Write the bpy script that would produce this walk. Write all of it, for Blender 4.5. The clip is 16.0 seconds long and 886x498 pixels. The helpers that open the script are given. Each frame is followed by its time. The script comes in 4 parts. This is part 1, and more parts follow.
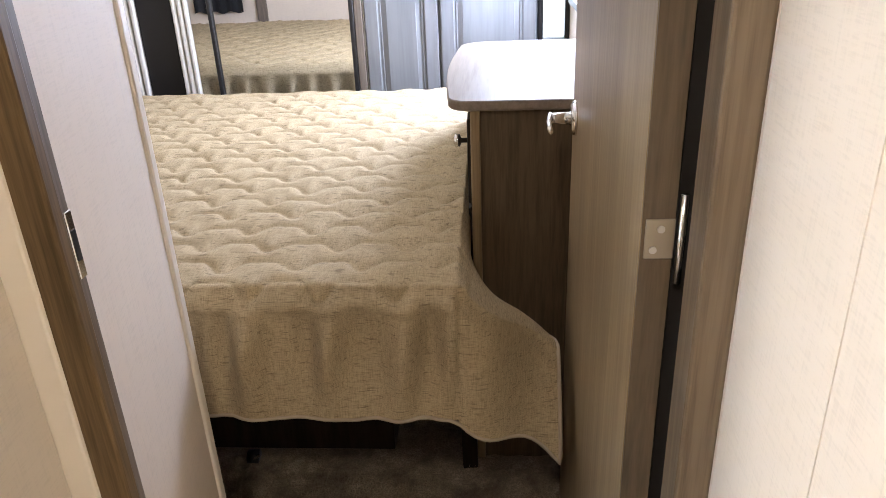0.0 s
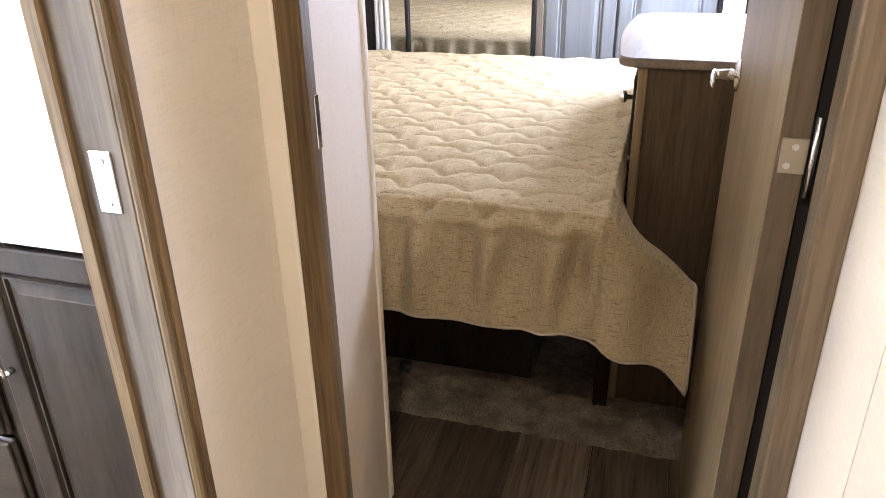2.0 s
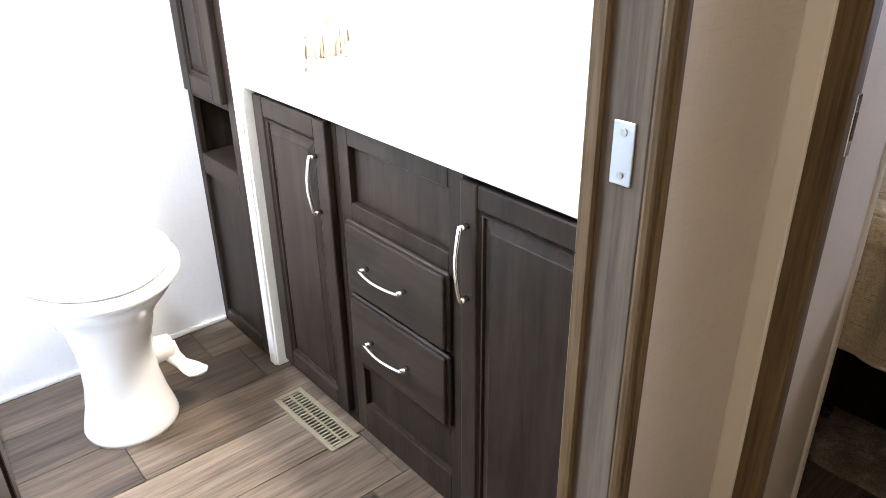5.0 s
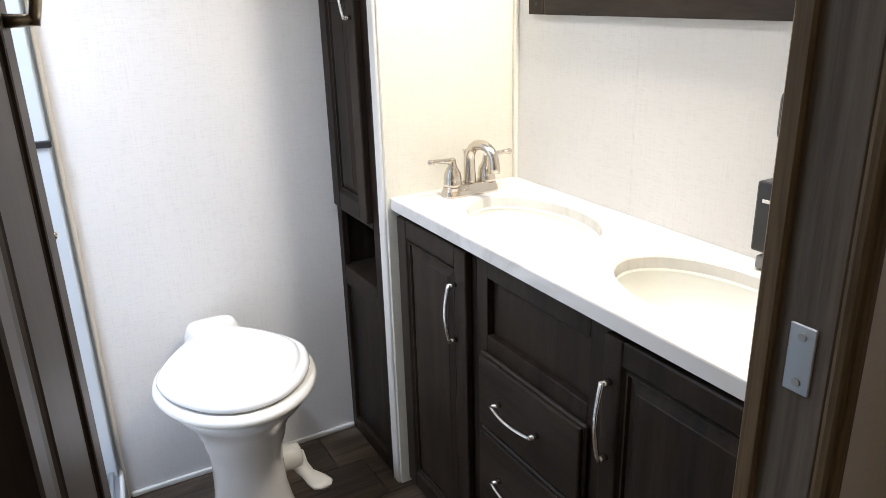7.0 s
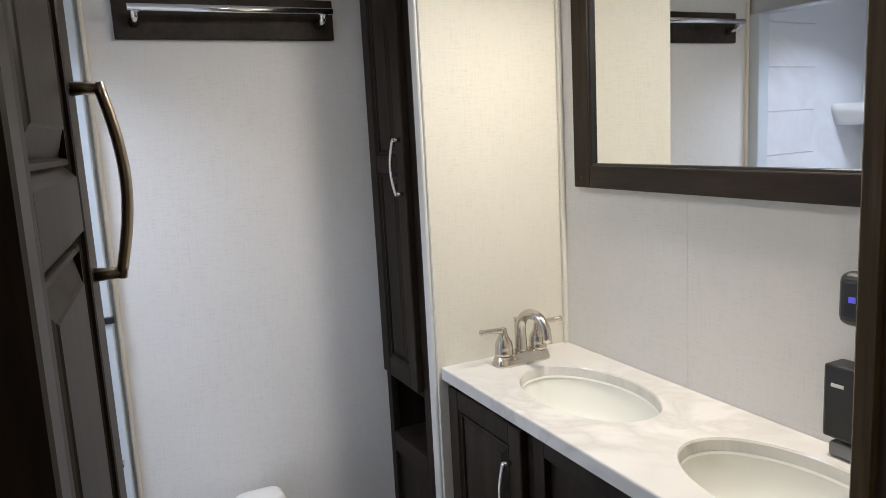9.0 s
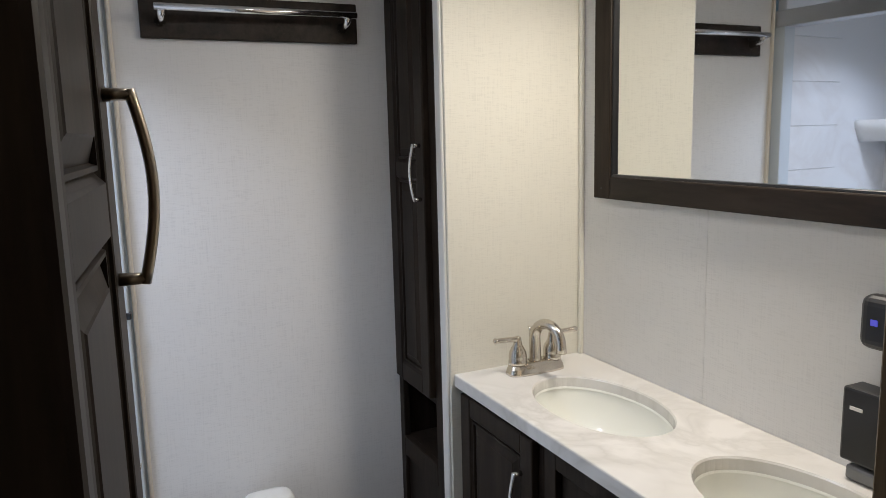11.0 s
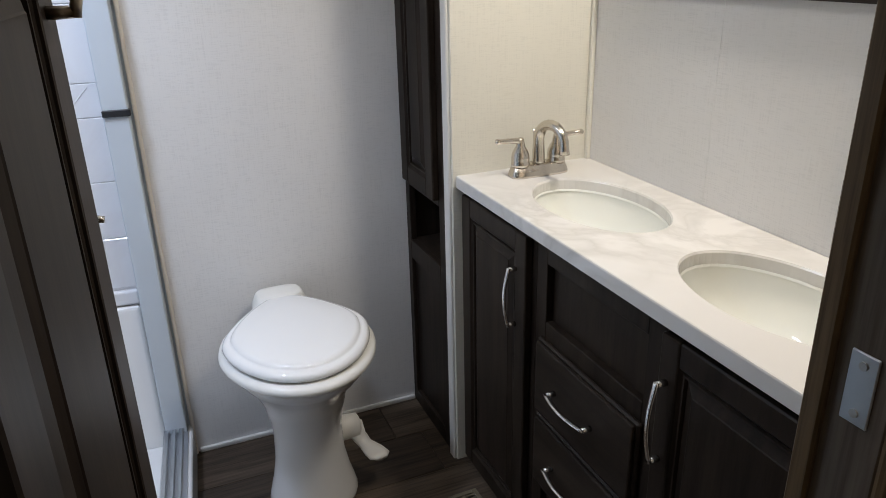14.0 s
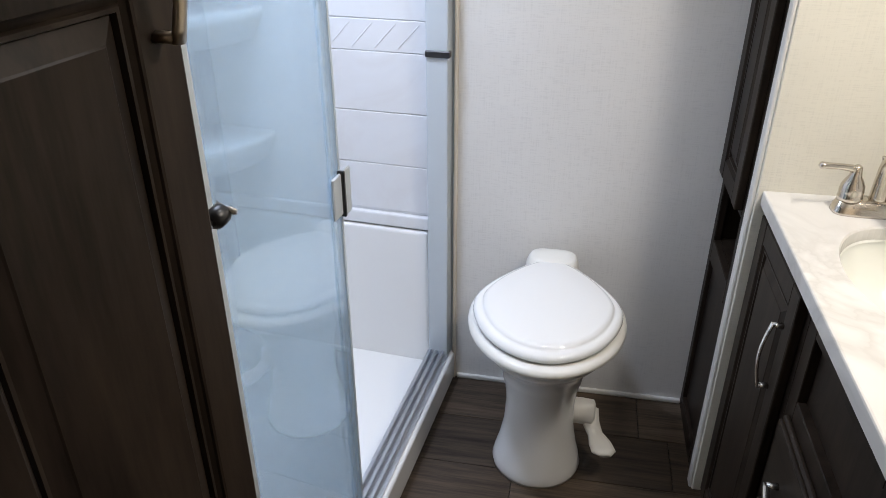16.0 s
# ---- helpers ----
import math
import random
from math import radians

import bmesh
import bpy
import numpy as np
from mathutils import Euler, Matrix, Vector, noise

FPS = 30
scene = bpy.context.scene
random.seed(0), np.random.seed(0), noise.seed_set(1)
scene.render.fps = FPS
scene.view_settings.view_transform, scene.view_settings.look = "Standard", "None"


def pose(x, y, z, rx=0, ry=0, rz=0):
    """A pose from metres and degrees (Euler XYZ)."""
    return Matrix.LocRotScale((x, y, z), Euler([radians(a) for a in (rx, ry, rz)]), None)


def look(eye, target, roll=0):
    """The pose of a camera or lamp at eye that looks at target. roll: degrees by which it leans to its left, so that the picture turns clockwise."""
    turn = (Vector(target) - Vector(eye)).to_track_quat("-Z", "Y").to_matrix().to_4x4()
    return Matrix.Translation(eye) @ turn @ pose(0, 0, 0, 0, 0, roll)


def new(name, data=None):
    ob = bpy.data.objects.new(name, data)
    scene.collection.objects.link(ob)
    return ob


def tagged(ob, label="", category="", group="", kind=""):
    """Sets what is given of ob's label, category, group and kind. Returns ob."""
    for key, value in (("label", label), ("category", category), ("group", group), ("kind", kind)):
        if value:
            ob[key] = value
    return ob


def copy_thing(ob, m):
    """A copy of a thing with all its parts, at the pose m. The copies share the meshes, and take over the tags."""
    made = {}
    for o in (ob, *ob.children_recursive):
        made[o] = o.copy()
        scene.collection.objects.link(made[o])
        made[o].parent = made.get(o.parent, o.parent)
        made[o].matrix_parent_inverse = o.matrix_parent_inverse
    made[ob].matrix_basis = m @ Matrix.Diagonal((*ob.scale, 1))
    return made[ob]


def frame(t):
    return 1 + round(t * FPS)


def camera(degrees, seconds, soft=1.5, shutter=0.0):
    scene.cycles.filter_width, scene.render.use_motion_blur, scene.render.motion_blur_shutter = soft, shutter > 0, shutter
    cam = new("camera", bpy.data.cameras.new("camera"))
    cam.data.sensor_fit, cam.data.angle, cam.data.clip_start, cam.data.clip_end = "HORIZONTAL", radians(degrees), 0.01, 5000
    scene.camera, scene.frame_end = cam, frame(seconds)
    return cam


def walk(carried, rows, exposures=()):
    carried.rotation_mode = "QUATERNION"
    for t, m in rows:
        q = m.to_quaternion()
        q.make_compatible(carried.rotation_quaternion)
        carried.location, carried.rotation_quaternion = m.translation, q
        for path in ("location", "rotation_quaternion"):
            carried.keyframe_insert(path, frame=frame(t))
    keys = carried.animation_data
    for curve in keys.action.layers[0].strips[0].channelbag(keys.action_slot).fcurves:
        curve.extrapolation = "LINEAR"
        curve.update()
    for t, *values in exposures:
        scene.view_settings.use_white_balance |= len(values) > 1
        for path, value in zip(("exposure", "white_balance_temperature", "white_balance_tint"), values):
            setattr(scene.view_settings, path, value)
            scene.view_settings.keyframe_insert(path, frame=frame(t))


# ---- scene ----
cam = camera(62.34, 16.0, 0.8)
# seconds, x, y, z, yaw, pitch, roll
ROWS = [
    (0.0, 0.1453, -0.0742, 1.3539, 3.426, -24.513, 2.203),
    (0.5, 0.1820, -0.1428, 1.3475, 5.804, -24.134, 2.792),
    (1.0, 0.1771, -0.2125, 1.3359, 7.670, -24.417, 1.563),
    (1.5, 0.1686, -0.2644, 1.3322, 12.524, -24.472, 0.716),
    (2.0, 0.1598, -0.3016, 1.3211, 16.714, -25.239, 0.967),
    (2.5, 0.1535, -0.3218, 1.3151, 22.446, -25.622, 1.537),
    (3.0, 0.1398, -0.3331, 1.3082, 29.858, -26.077, 1.127),
    (3.5, 0.1159, -0.3371, 1.3099, 36.616, -26.527, 1.174),
    (4.0, 0.0893, -0.3375, 1.3104, 41.294, -26.777, 1.029),
    (6.5, -0.0298, -0.2739, 1.3605, 59.406, -23.066, 1.756),
    (7.0, -0.0388, -0.2864, 1.4004, 60.494, -19.637, 1.521),
    (7.5, -0.0471, -0.2851, 1.4440, 60.730, -16.743, 2.366),
    (8.0, -0.0535, -0.2770, 1.4625, 62.699, -13.402, 2.937),
    (8.5, -0.0606, -0.2886, 1.4811, 63.289, -9.945, 3.492),
    (11.0, -0.0736, -0.2994, 1.5042, 64.811, -8.936, 1.400),
    (11.5, -0.0663, -0.3085, 1.4952, 64.599, -12.300, 0.698),
    (12.0, -0.0588, -0.3077, 1.4587, 64.134, -14.735, 0.523),
    (12.5, -0.0439, -0.3049, 1.4504, 64.105, -17.215, 0.487),
    (13.0, -0.0401, -0.3154, 1.4421, 64.428, -19.008, 0.458),
    (13.5, -0.0441, -0.2955, 1.4310, 64.716, -20.739, 0.735),
    (14.0, -0.0483, -0.2318, 1.4236, 67.288, -22.082, 1.343),
    (14.5, -0.0769, -0.1346, 1.4550, 73.253, -25.516, 2.374),
    (15.0, -0.1166, -0.0661, 1.4981, 78.155, -28.624, 3.239),
    (15.5, -0.1526, -0.0102, 1.5150, 85.026, -27.722, 2.061),
    (16.0, -0.1652, 0.0820, 1.5264, 100.751, -28.310, 0.007),
]
EXPOSURES = [(0.0, 0.86), (1.0, 0.92), (1.5, 1.06), (2.5, 1.16), (3.5, 0.86), (4.2, 0.62), (6.3, -1.5), (7.0, -2.05), (7.5, -2.38), (8.5, -2.8), (11.0, -3.14), (12.5, -3.22), (13.5, -3.15), (14.5, -2.85), (15.3, -2.77), (16.0, -2.72)]
walk(cam, [(t, pose(x, y, z, 90 + pitch, roll, yaw)) for t, x, y, z, yaw, pitch, roll in ROWS], EXPOSURES)
# ---- end of walk ----
# ---- light ----
world = bpy.data.worlds.new("World")
world.use_nodes = True
scene.world = world
bg = world.node_tree.nodes["Background"]
sky = world.node_tree.nodes.new("ShaderNodeTexSky")
sky.sky_type = "NISHITA"
sky.sun_disc = False
sky.sun_elevation, sky.sun_rotation = radians(40), radians(60)
world.node_tree.links.new(sky.outputs[0], bg.inputs[0])
bg.inputs[1].default_value = 0.08


def area_lamp(name, eye, target, sx, sy, watts, colour, spread=180):
    lamp = bpy.data.lights.new(name, "AREA")
    lamp.shape, lamp.size, lamp.size_y, lamp.energy, lamp.color = "RECTANGLE", sx, sy, watts, colour
    lamp.spread = radians(spread)
    ob = new(name, lamp)
    ob.matrix_world = look(eye, target)
    return ob


# ceiling lamps of bathroom and hall; added shower and bedroom fill; daylight in the bedroom window
area_lamp("vanity_lamp", (-1.19, 0.775, 1.955), (-1.19, 0.60, 0.9), 0.10, 0.10, 38.0, (1.0, 0.915, 0.81))
area_lamp("vanity_lamp_2", (-1.01, 0.775, 1.955), (-1.01, 0.60, 0.9), 0.10, 0.10, 38.0, (1.0, 0.915, 0.81))
area_lamp("bath_lamp", (-1.25, 0.10, 2.01), (-1.25, 0.10, 0), 0.13, 0.13, 20.0, (0.98, 0.95, 0.95))
# added fill with no known lamp behind it, brightens the shower in bluish light
area_lamp("shower_fill", (-1.62, -0.62, 2.01), (-1.62, -0.62, 0), 0.16, 0.16, 62.0, (0.68, 0.78, 1.0), 125)
area_lamp("hall_lamp", (0.0, -0.35, 2.02), (0.0, -0.35, 0), 0.12, 0.12, 4.9, (1.0, 0.855, 0.70))
# unseen lamp assumed over the bed, added to lift the quilt's top
area_lamp("bedroom_fill", (-0.5, 2.25, 2.02), (-0.5, 2.25, 0), 0.2, 0.2, 5.0, (1.0, 0.93, 0.85))
area_lamp("window_daylight", (0.440, 2.66, 1.36), (-0.7, 1.85, 0.74), 0.60, 0.60, 60.0, (0.64, 0.72, 1.0))
area_lamp("front_daylight", (0.4, 3.045, 1.35), (0.0, 2.0, 0.7), 0.09, 0.6, 1.0, (0.72, 0.83, 1.0))


# ---- materials ----
def mat(name, colour, rough=0.5, metal=0.0, spec=0.5):
    m = bpy.data.materials.new(name)
    m.use_nodes = True
    b = m.node_tree.nodes["Principled BSDF"]
    b.inputs["Base Color"].default_value = (*colour, 1)
    b.inputs["Roughness"].default_value = rough
    b.inputs["Metallic"].default_value = metal
    b.inputs["Specular IOR Level"].default_value = spec
    return m


def node(m, kind, **kw):
    n = m.node_tree.nodes.new(kind)
    for key, value in kw.items():
        n.inputs[key.replace("_", " ")].default_value = value
    return n


def link(m, a, b):
    m.node_tree.links.new(a, b)


def coords(m, scale, turn=(0, 0, 0)):
    c = m.node_tree.nodes.new("ShaderNodeTexCoord")
    v = m.node_tree.nodes.new("ShaderNodeMapping")
    v.inputs["Scale"].default_value = scale
    v.inputs["Rotation"].default_value = turn
    link(m, c.outputs["Object"], v.inputs["Vector"])
    return v.outputs["Vector"]


def ramp(m, fac, stops):
    r = m.node_tree.nodes.new("ShaderNodeValToRGB")
    e = r.color_ramp.elements
    while len(e) < len(stops):
        e.new(0.5)
    for el, (p, c) in zip(e, stops):
        el.position, el.color = p, (*c, 1)
    link(m, fac, r.inputs["Fac"])
    return r.outputs["Color"]


def base(m):
    return m.node_tree.nodes["Principled BSDF"]


def bump(m, height, strength, distance=0.002):
    n = node(m, "ShaderNodeBump", Strength=strength, Distance=distance)
    link(m, height, n.inputs["Height"])
    link(m, n.outputs["Normal"], base(m).inputs["Normal"])


def mixed(m, a, b, fac, mode="MIX"):
    n = m.node_tree.nodes.new("ShaderNodeMix")
    n.data_type, n.blend_type = "RGBA", mode
    if isinstance(fac, float):
        n.inputs[0].default_value = fac
    else:
        link(m, fac, n.inputs[0])
    for socket, value in ((n.inputs[6], a), (n.inputs[7], b)):
        if isinstance(value, tuple):
            socket.default_value = (*value, 1)
        else:
            link(m, value, socket)
    return n.outputs[2]


def wood(name, dark, light, grain=(1, 1, 1), rough=0.45, fine=60.0, contrast=1.0):
    """Straight-grained wood; grain: small along the boards' length."""
    m = mat(name, light, rough, 0.0, 0.3)
    v = coords(m, tuple(14 * g for g in grain))
    info = m.node_tree.nodes.new("ShaderNodeObjectInfo")
    add = m.node_tree.nodes.new("ShaderNodeVectorMath")
    add.operation = "ADD"
    mul = m.node_tree.nodes.new("ShaderNodeMath")
    mul.operation = "MULTIPLY"
    mul.inputs[1].default_value = 37.0
    link(m, info.outputs["Random"], mul.inputs[0])
    link(m, v, add.inputs[0])
    link(m, mul.outputs[0], add.inputs[1])
    n1 = node(m, "ShaderNodeTexNoise", Scale=1.0, Detail=5.0, Roughness=0.6, Distortion=0.6)
    n2 = node(m, "ShaderNodeTexNoise", Scale=fine / 14, Detail=3.0, Roughness=0.7)
    link(m, add.outputs[0], n1.inputs["Vector"])
    link(m, add.outputs[0], n2.inputs["Vector"])
    c = ramp(m, n1.outputs["Fac"], [(0.5 - 0.22 / contrast, dark), (0.5 + 0.22 / contrast, light)])
    c2 = mixed(m, c, ramp(m, n2.outputs["Fac"], [(0.35, tuple(x * 0.75 for x in dark)), (0.6, light)]), 0.35)
    link(m, c2, base(m).inputs["Base Color"])
    bump(m, n2.outputs["Fac"], 0.12, 0.001)
    return m


def wallpaper(name, colour, thread=(260, 260, 12)):
    """Vinyl wall covering with a fine woven thread relief."""
    m = mat(name, colour, 0.62, spec=0.3)
    n1 = node(m, "ShaderNodeTexNoise", Scale=1.0, Detail=3.0, Roughness=0.7)
    link(m, coords(m, thread), n1.inputs["Vector"])
    n2 = node(m, "ShaderNodeTexNoise", Scale=1.0, Detail=2.0)
    link(m, coords(m, (40, 40, 420)), n2.inputs["Vector"])
    both = m.node_tree.nodes.new("ShaderNodeMath")
    both.operation = "ADD"
    link(m, n1.outputs["Fac"], both.inputs[0])
    link(m, n2.outputs["Fac"], both.inputs[1])
    n3 = node(m, "ShaderNodeTexNoise", Scale=2.2, Detail=3.0)
    link(m, coords(m, (1, 1, 1)), n3.inputs["Vector"])
    c = ramp(m, both.outputs[0], [(0.75, tuple(x * 0.945 for x in colour)), (1.15, tuple(min(x * 1.035, 0.95) for x in colour))])
    c = mixed(m, c, tuple(x * 0.92 for x in colour), ramp(m, n3.outputs["Fac"], [(0.4, (0, 0, 0)), (0.75, (0.6, 0.6, 0.6))]))
    link(m, c, base(m).inputs["Base Color"])
    bump(m, both.outputs[0], 0.22, 0.0006)
    return m


M_HALL = wallpaper("hall_wallpaper", (0.62, 0.55, 0.46))
M_BATH = wallpaper("bath_wallpaper", (0.70, 0.69, 0.67))
M_CREAM = wallpaper("cream_wallpaper", (0.70, 0.68, 0.60))
M_LIGHT = wallpaper("bedroom_wallpaper", (0.63, 0.535, 0.43), (200, 200, 10))
M_TRIM = mat("cream_trim", (0.70, 0.64, 0.55), 0.4)
M_WHITE_TRIM = mat("white_trim", (0.72, 0.70, 0.66), 0.4)
M_CEIL = wallpaper("ceiling_vinyl", (0.78, 0.77, 0.75), (60, 60, 60))
M_DARK = wood("dark_stained_maple", (0.008, 0.0054, 0.0038), (0.036, 0.026, 0.019), (1, 1, 0.12), 0.42, 50, 1.2)
base(M_DARK).inputs["Specular IOR Level"].default_value = 0.13
M_DARK_H = wood("dark_stained_maple_across", (0.008, 0.0054, 0.0038), (0.036, 0.026, 0.019), (0.12, 1, 1), 0.42, 50, 1.2)
base(M_DARK_H).inputs["Specular IOR Level"].default_value = 0.2
M_JAMB = wood("grey_brown_jamb", (0.085, 0.066, 0.050), (0.21, 0.172, 0.135), (2, 2, 0.08), 0.5)
M_CASING = wood("brown_casing", (0.045, 0.028, 0.012), (0.205, 0.135, 0.066), (2, 2, 0.08), 0.5)
M_JAMB_WARM = wood("warm_brown_jamb", (0.072, 0.048, 0.027), (0.21, 0.15, 0.092), (2, 2, 0.08), 0.5)
M_DOOR = wood("taupe_door_laminate", (0.19, 0.129, 0.067), (0.33, 0.245, 0.142), (1.6, 1.6, 0.06), 0.36)
M_DRESSER = wood("dresser_brown", (0.044, 0.029, 0.015), (0.145, 0.10, 0.058), (1.4, 1.4, 0.10), 0.5)
M_TOP = wood("dresser_top_laminate", (0.19, 0.15, 0.112), (0.27, 0.222, 0.175), (1.2, 0.06, 1.2), 0.5)
base(M_TOP).inputs["Specular IOR Level"].default_value = 0.12
M_CLOSET = wood("grey_closet_laminate", (0.15, 0.155, 0.158), (0.22, 0.225, 0.228), (0.8, 0.8, 0.05), 0.3, 30, 0.7)
M_PLANK = wood("vinyl_plank", (0.026, 0.018, 0.012), (0.27, 0.21, 0.155), (1.5, 0.07, 1.0), 0.42, 80, 1.1)
_info = M_PLANK.node_tree.nodes.new("ShaderNodeObjectInfo")
_tone = ramp(M_PLANK, _info.outputs["Random"], [(0.0, (0.28, 0.26, 0.245)), (0.35, (0.52, 0.49, 0.465)), (0.65, (0.76, 0.73, 0.70)), (1.0, (1.06, 1.02, 0.98))])
_old = base(M_PLANK).inputs["Base Color"].links[0].from_socket
link(M_PLANK, mixed(M_PLANK, _old, _tone, 1.0, "MULTIPLY"), base(M_PLANK).inputs["Base Color"])
M_GAP = mat("dark_joint_and_gap_shade", (0.015, 0.012, 0.010), 0.9)
M_BLACK = mat("black_trim", (0.012, 0.012, 0.013), 0.35)
M_CHROME = mat("chrome", (0.80, 0.79, 0.77), 0.16, 1.0)
M_NICKEL = mat("brushed_nickel", (0.64, 0.59, 0.52), 0.2, 1.0)
M_BRONZE = mat("antique_nickel_pull", (0.40, 0.34, 0.26), 0.3, 1.0)
M_HINGE = mat("dull_nickel", (0.36, 0.31, 0.24), 0.35, 1.0)
M_ALU_PALE = mat("pale_anodised_aluminium", (0.52, 0.57, 0.61), 0.5, 0.0)
M_ALU = mat("satin_aluminium", (0.60, 0.62, 0.65), 0.3, 1.0)
M_PORC = mat("white_porcelain", (0.80, 0.80, 0.79), 0.07, 0.0, 0.6)
M_BONE = mat("bone_porcelain", (0.85, 0.855, 0.80), 0.06, 0.0, 0.6)
M_PLASTIC = mat("white_plastic", (0.76, 0.75, 0.71), 0.3)
M_GREY = mat("grey_shadow_plastic", (0.2, 0.2, 0.2), 0.5)
M_MIRROR = mat("mirror", (0.90, 0.91, 0.90), 0.015, 1.0)
M_SCREW = mat("steel_screw", (0.55, 0.53, 0.5), 0.3, 1.0)
M_LENS = mat("lamp_lens", (0.9, 0.9, 0.88), 0.5)
base(M_LENS).inputs["Emission Color"].default_value = (1.0, 0.95, 0.88, 1)
base(M_LENS).inputs["Emission Strength"].default_value = 6.0
M_BLUE = mat("blue_indicator", (0.05, 0.05, 0.4), 0.4)
base(M_BLUE).inputs["Emission Color"].default_value = (0.15, 0.15, 1.0, 1)
base(M_BLUE).inputs["Emission Strength"].default_value = 3.0
M_DAY = mat("daylight", (0.8, 0.85, 0.9), 0.8)
base(M_DAY).inputs["Emission Color"].default_value = (0.75, 0.86, 1.0, 1)
base(M_DAY).inputs["Emission Strength"].default_value = 2.1
M_BEIGE_VENT = mat("tan_painted_steel", (0.16, 0.135, 0.085), 0.5)
M_BLACKCLOTH = mat("black_cloth", (0.008, 0.008, 0.009), 0.9)


def marble(name, ground, vein, scale, rough):
    m = mat(name, ground, rough)
    v = coords(m, (scale, scale, scale), (0.3, 0.5, 0.6))
    n1 = node(m, "ShaderNodeTexNoise", Scale=1.6, Detail=5.0, Roughness=0.55, Distortion=0.9)
    link(m, v, n1.inputs["Vector"])
    veins = ramp(m, n1.outputs["Fac"], [(0.40, (0, 0, 0)), (0.49, (0.45, 0.45, 0.45)), (0.50, (0.62, 0.62, 0.62)), (0.60, (0, 0, 0))])
    n2 = node(m, "ShaderNodeTexNoise", Scale=0.8, Detail=3.0)
    link(m, v, n2.inputs["Vector"])
    c = mixed(m, ground, tuple(x * 0.88 for x in ground), n2.outputs["Fac"])
    n3 = node(m, "ShaderNodeTexNoise", Scale=0.5, Detail=1.0)
    link(m, v, n3.inputs["Vector"])
    gate = ramp(m, n3.outputs["Fac"], [(0.44, (0, 0, 0)), (0.60, (0.8, 0.8, 0.8))])
    both = mixed(m, veins, gate, 1.0, "MULTIPLY")
    bw = m.node_tree.nodes.new("ShaderNodeRGBToBW")
    link(m, both, bw.inputs[0])
    link(m, mixed(m, c, vein, bw.outputs[0]), base(m).inputs["Base Color"])
    return m


M_MARBLE = marble("marble_laminate", (0.77, 0.75, 0.715), (0.46, 0.44, 0.40), 2.2, 0.2)
M_SHOWER = marble("shower_surround", (0.78, 0.79, 0.81), (0.64, 0.62, 0.62), 1.8, 0.14)

# carpet
M_CARPET = mat("shag_carpet", (0.24, 0.20, 0.16), 0.95, spec=0.1)
_n = node(M_CARPET, "ShaderNodeTexNoise", Scale=9.0, Detail=6.0, Roughness=0.75)
link(M_CARPET, coords(M_CARPET, (1, 1, 1)), _n.inputs["Vector"])
_f = node(M_CARPET, "ShaderNodeTexNoise", Scale=220.0, Detail=2.0)
link(M_CARPET, coords(M_CARPET, (1, 1, 1)), _f.inputs["Vector"])
_c = ramp(M_CARPET, _n.outputs["Fac"], [(0.33, (0.115, 0.088, 0.062)), (0.5, (0.27, 0.22, 0.165)), (0.7, (0.50, 0.42, 0.32))])
link(M_CARPET, mixed(M_CARPET, _c, (0.16, 0.13, 0.10), ramp(M_CARPET, _f.outputs["Fac"], [(0.4, (0.6, 0.6, 0.6)), (0.6, (0, 0, 0))])), base(M_CARPET).inputs["Base Color"])
bump(M_CARPET, _f.outputs["Fac"], 0.7, 0.006)

# linen-look quilt cloth: fine threads both ways with darker slubs
M_QUILT = mat("quilt_cloth", (0.42, 0.36, 0.28), 0.85, spec=0.15)
_a = node(M_QUILT, "ShaderNodeTexNoise", Scale=1.0, Detail=3.0, Roughness=0.7)
link(M_QUILT, coords(M_QUILT, (45, 520, 640)), _a.inputs["Vector"])
_b = node(M_QUILT, "ShaderNodeTexNoise", Scale=1.0, Detail=2.0, Roughness=0.7)
link(M_QUILT, coords(M_QUILT, (640, 50, 50)), _b.inputs["Vector"])
_c = ramp(M_QUILT, _a.outputs["Fac"], [(0.34, (0.19, 0.142, 0.080)), (0.58, (0.43, 0.345, 0.215))])
_d = ramp(M_QUILT, _b.outputs["Fac"], [(0.34, (0.24, 0.184, 0.108)), (0.60, (0.47, 0.38, 0.245))])
_e = node(M_QUILT, "ShaderNodeTexNoise", Scale=1.0, Detail=1.0)
link(M_QUILT, coords(M_QUILT, (30, 90, 330)), _e.inputs["Vector"])
_s = ramp(M_QUILT, _e.outputs["Fac"], [(0.60, (0, 0, 0)), (0.74, (0.5, 0.5, 0.5))])
link(M_QUILT, mixed(M_QUILT, mixed(M_QUILT, _c, _d, 0.45), (0.085, 0.06, 0.035), _s), base(M_QUILT).inputs["Base Color"])
bump(M_QUILT, _a.outputs["Fac"], 0.35, 0.001)
M_PIPING = mat("quilt_binding", (0.36, 0.30, 0.225), 0.85)

# shower glass: clear, faint blue film, slight haze; the diffuse share also paints in milky reflection
M_GLASS = mat("shower_glass", (0.80, 0.90, 0.95), 0.02)
_tree = M_GLASS.node_tree
_out = _tree.nodes["Material Output"]
_tr = _tree.nodes.new("ShaderNodeBsdfTransparent")
_tr.inputs[0].default_value = (0.90, 0.95, 0.98, 1)
_gl = _tree.nodes.new("ShaderNodeBsdfGlossy")
_gl.inputs["Roughness"].default_value = 0.02
_gl.inputs["Color"].default_value = (0.9, 0.95, 1.0, 1)
_df = _tree.nodes.new("ShaderNodeBsdfDiffuse")
_df.inputs[0].default_value = (0.66, 0.78, 0.90, 1)
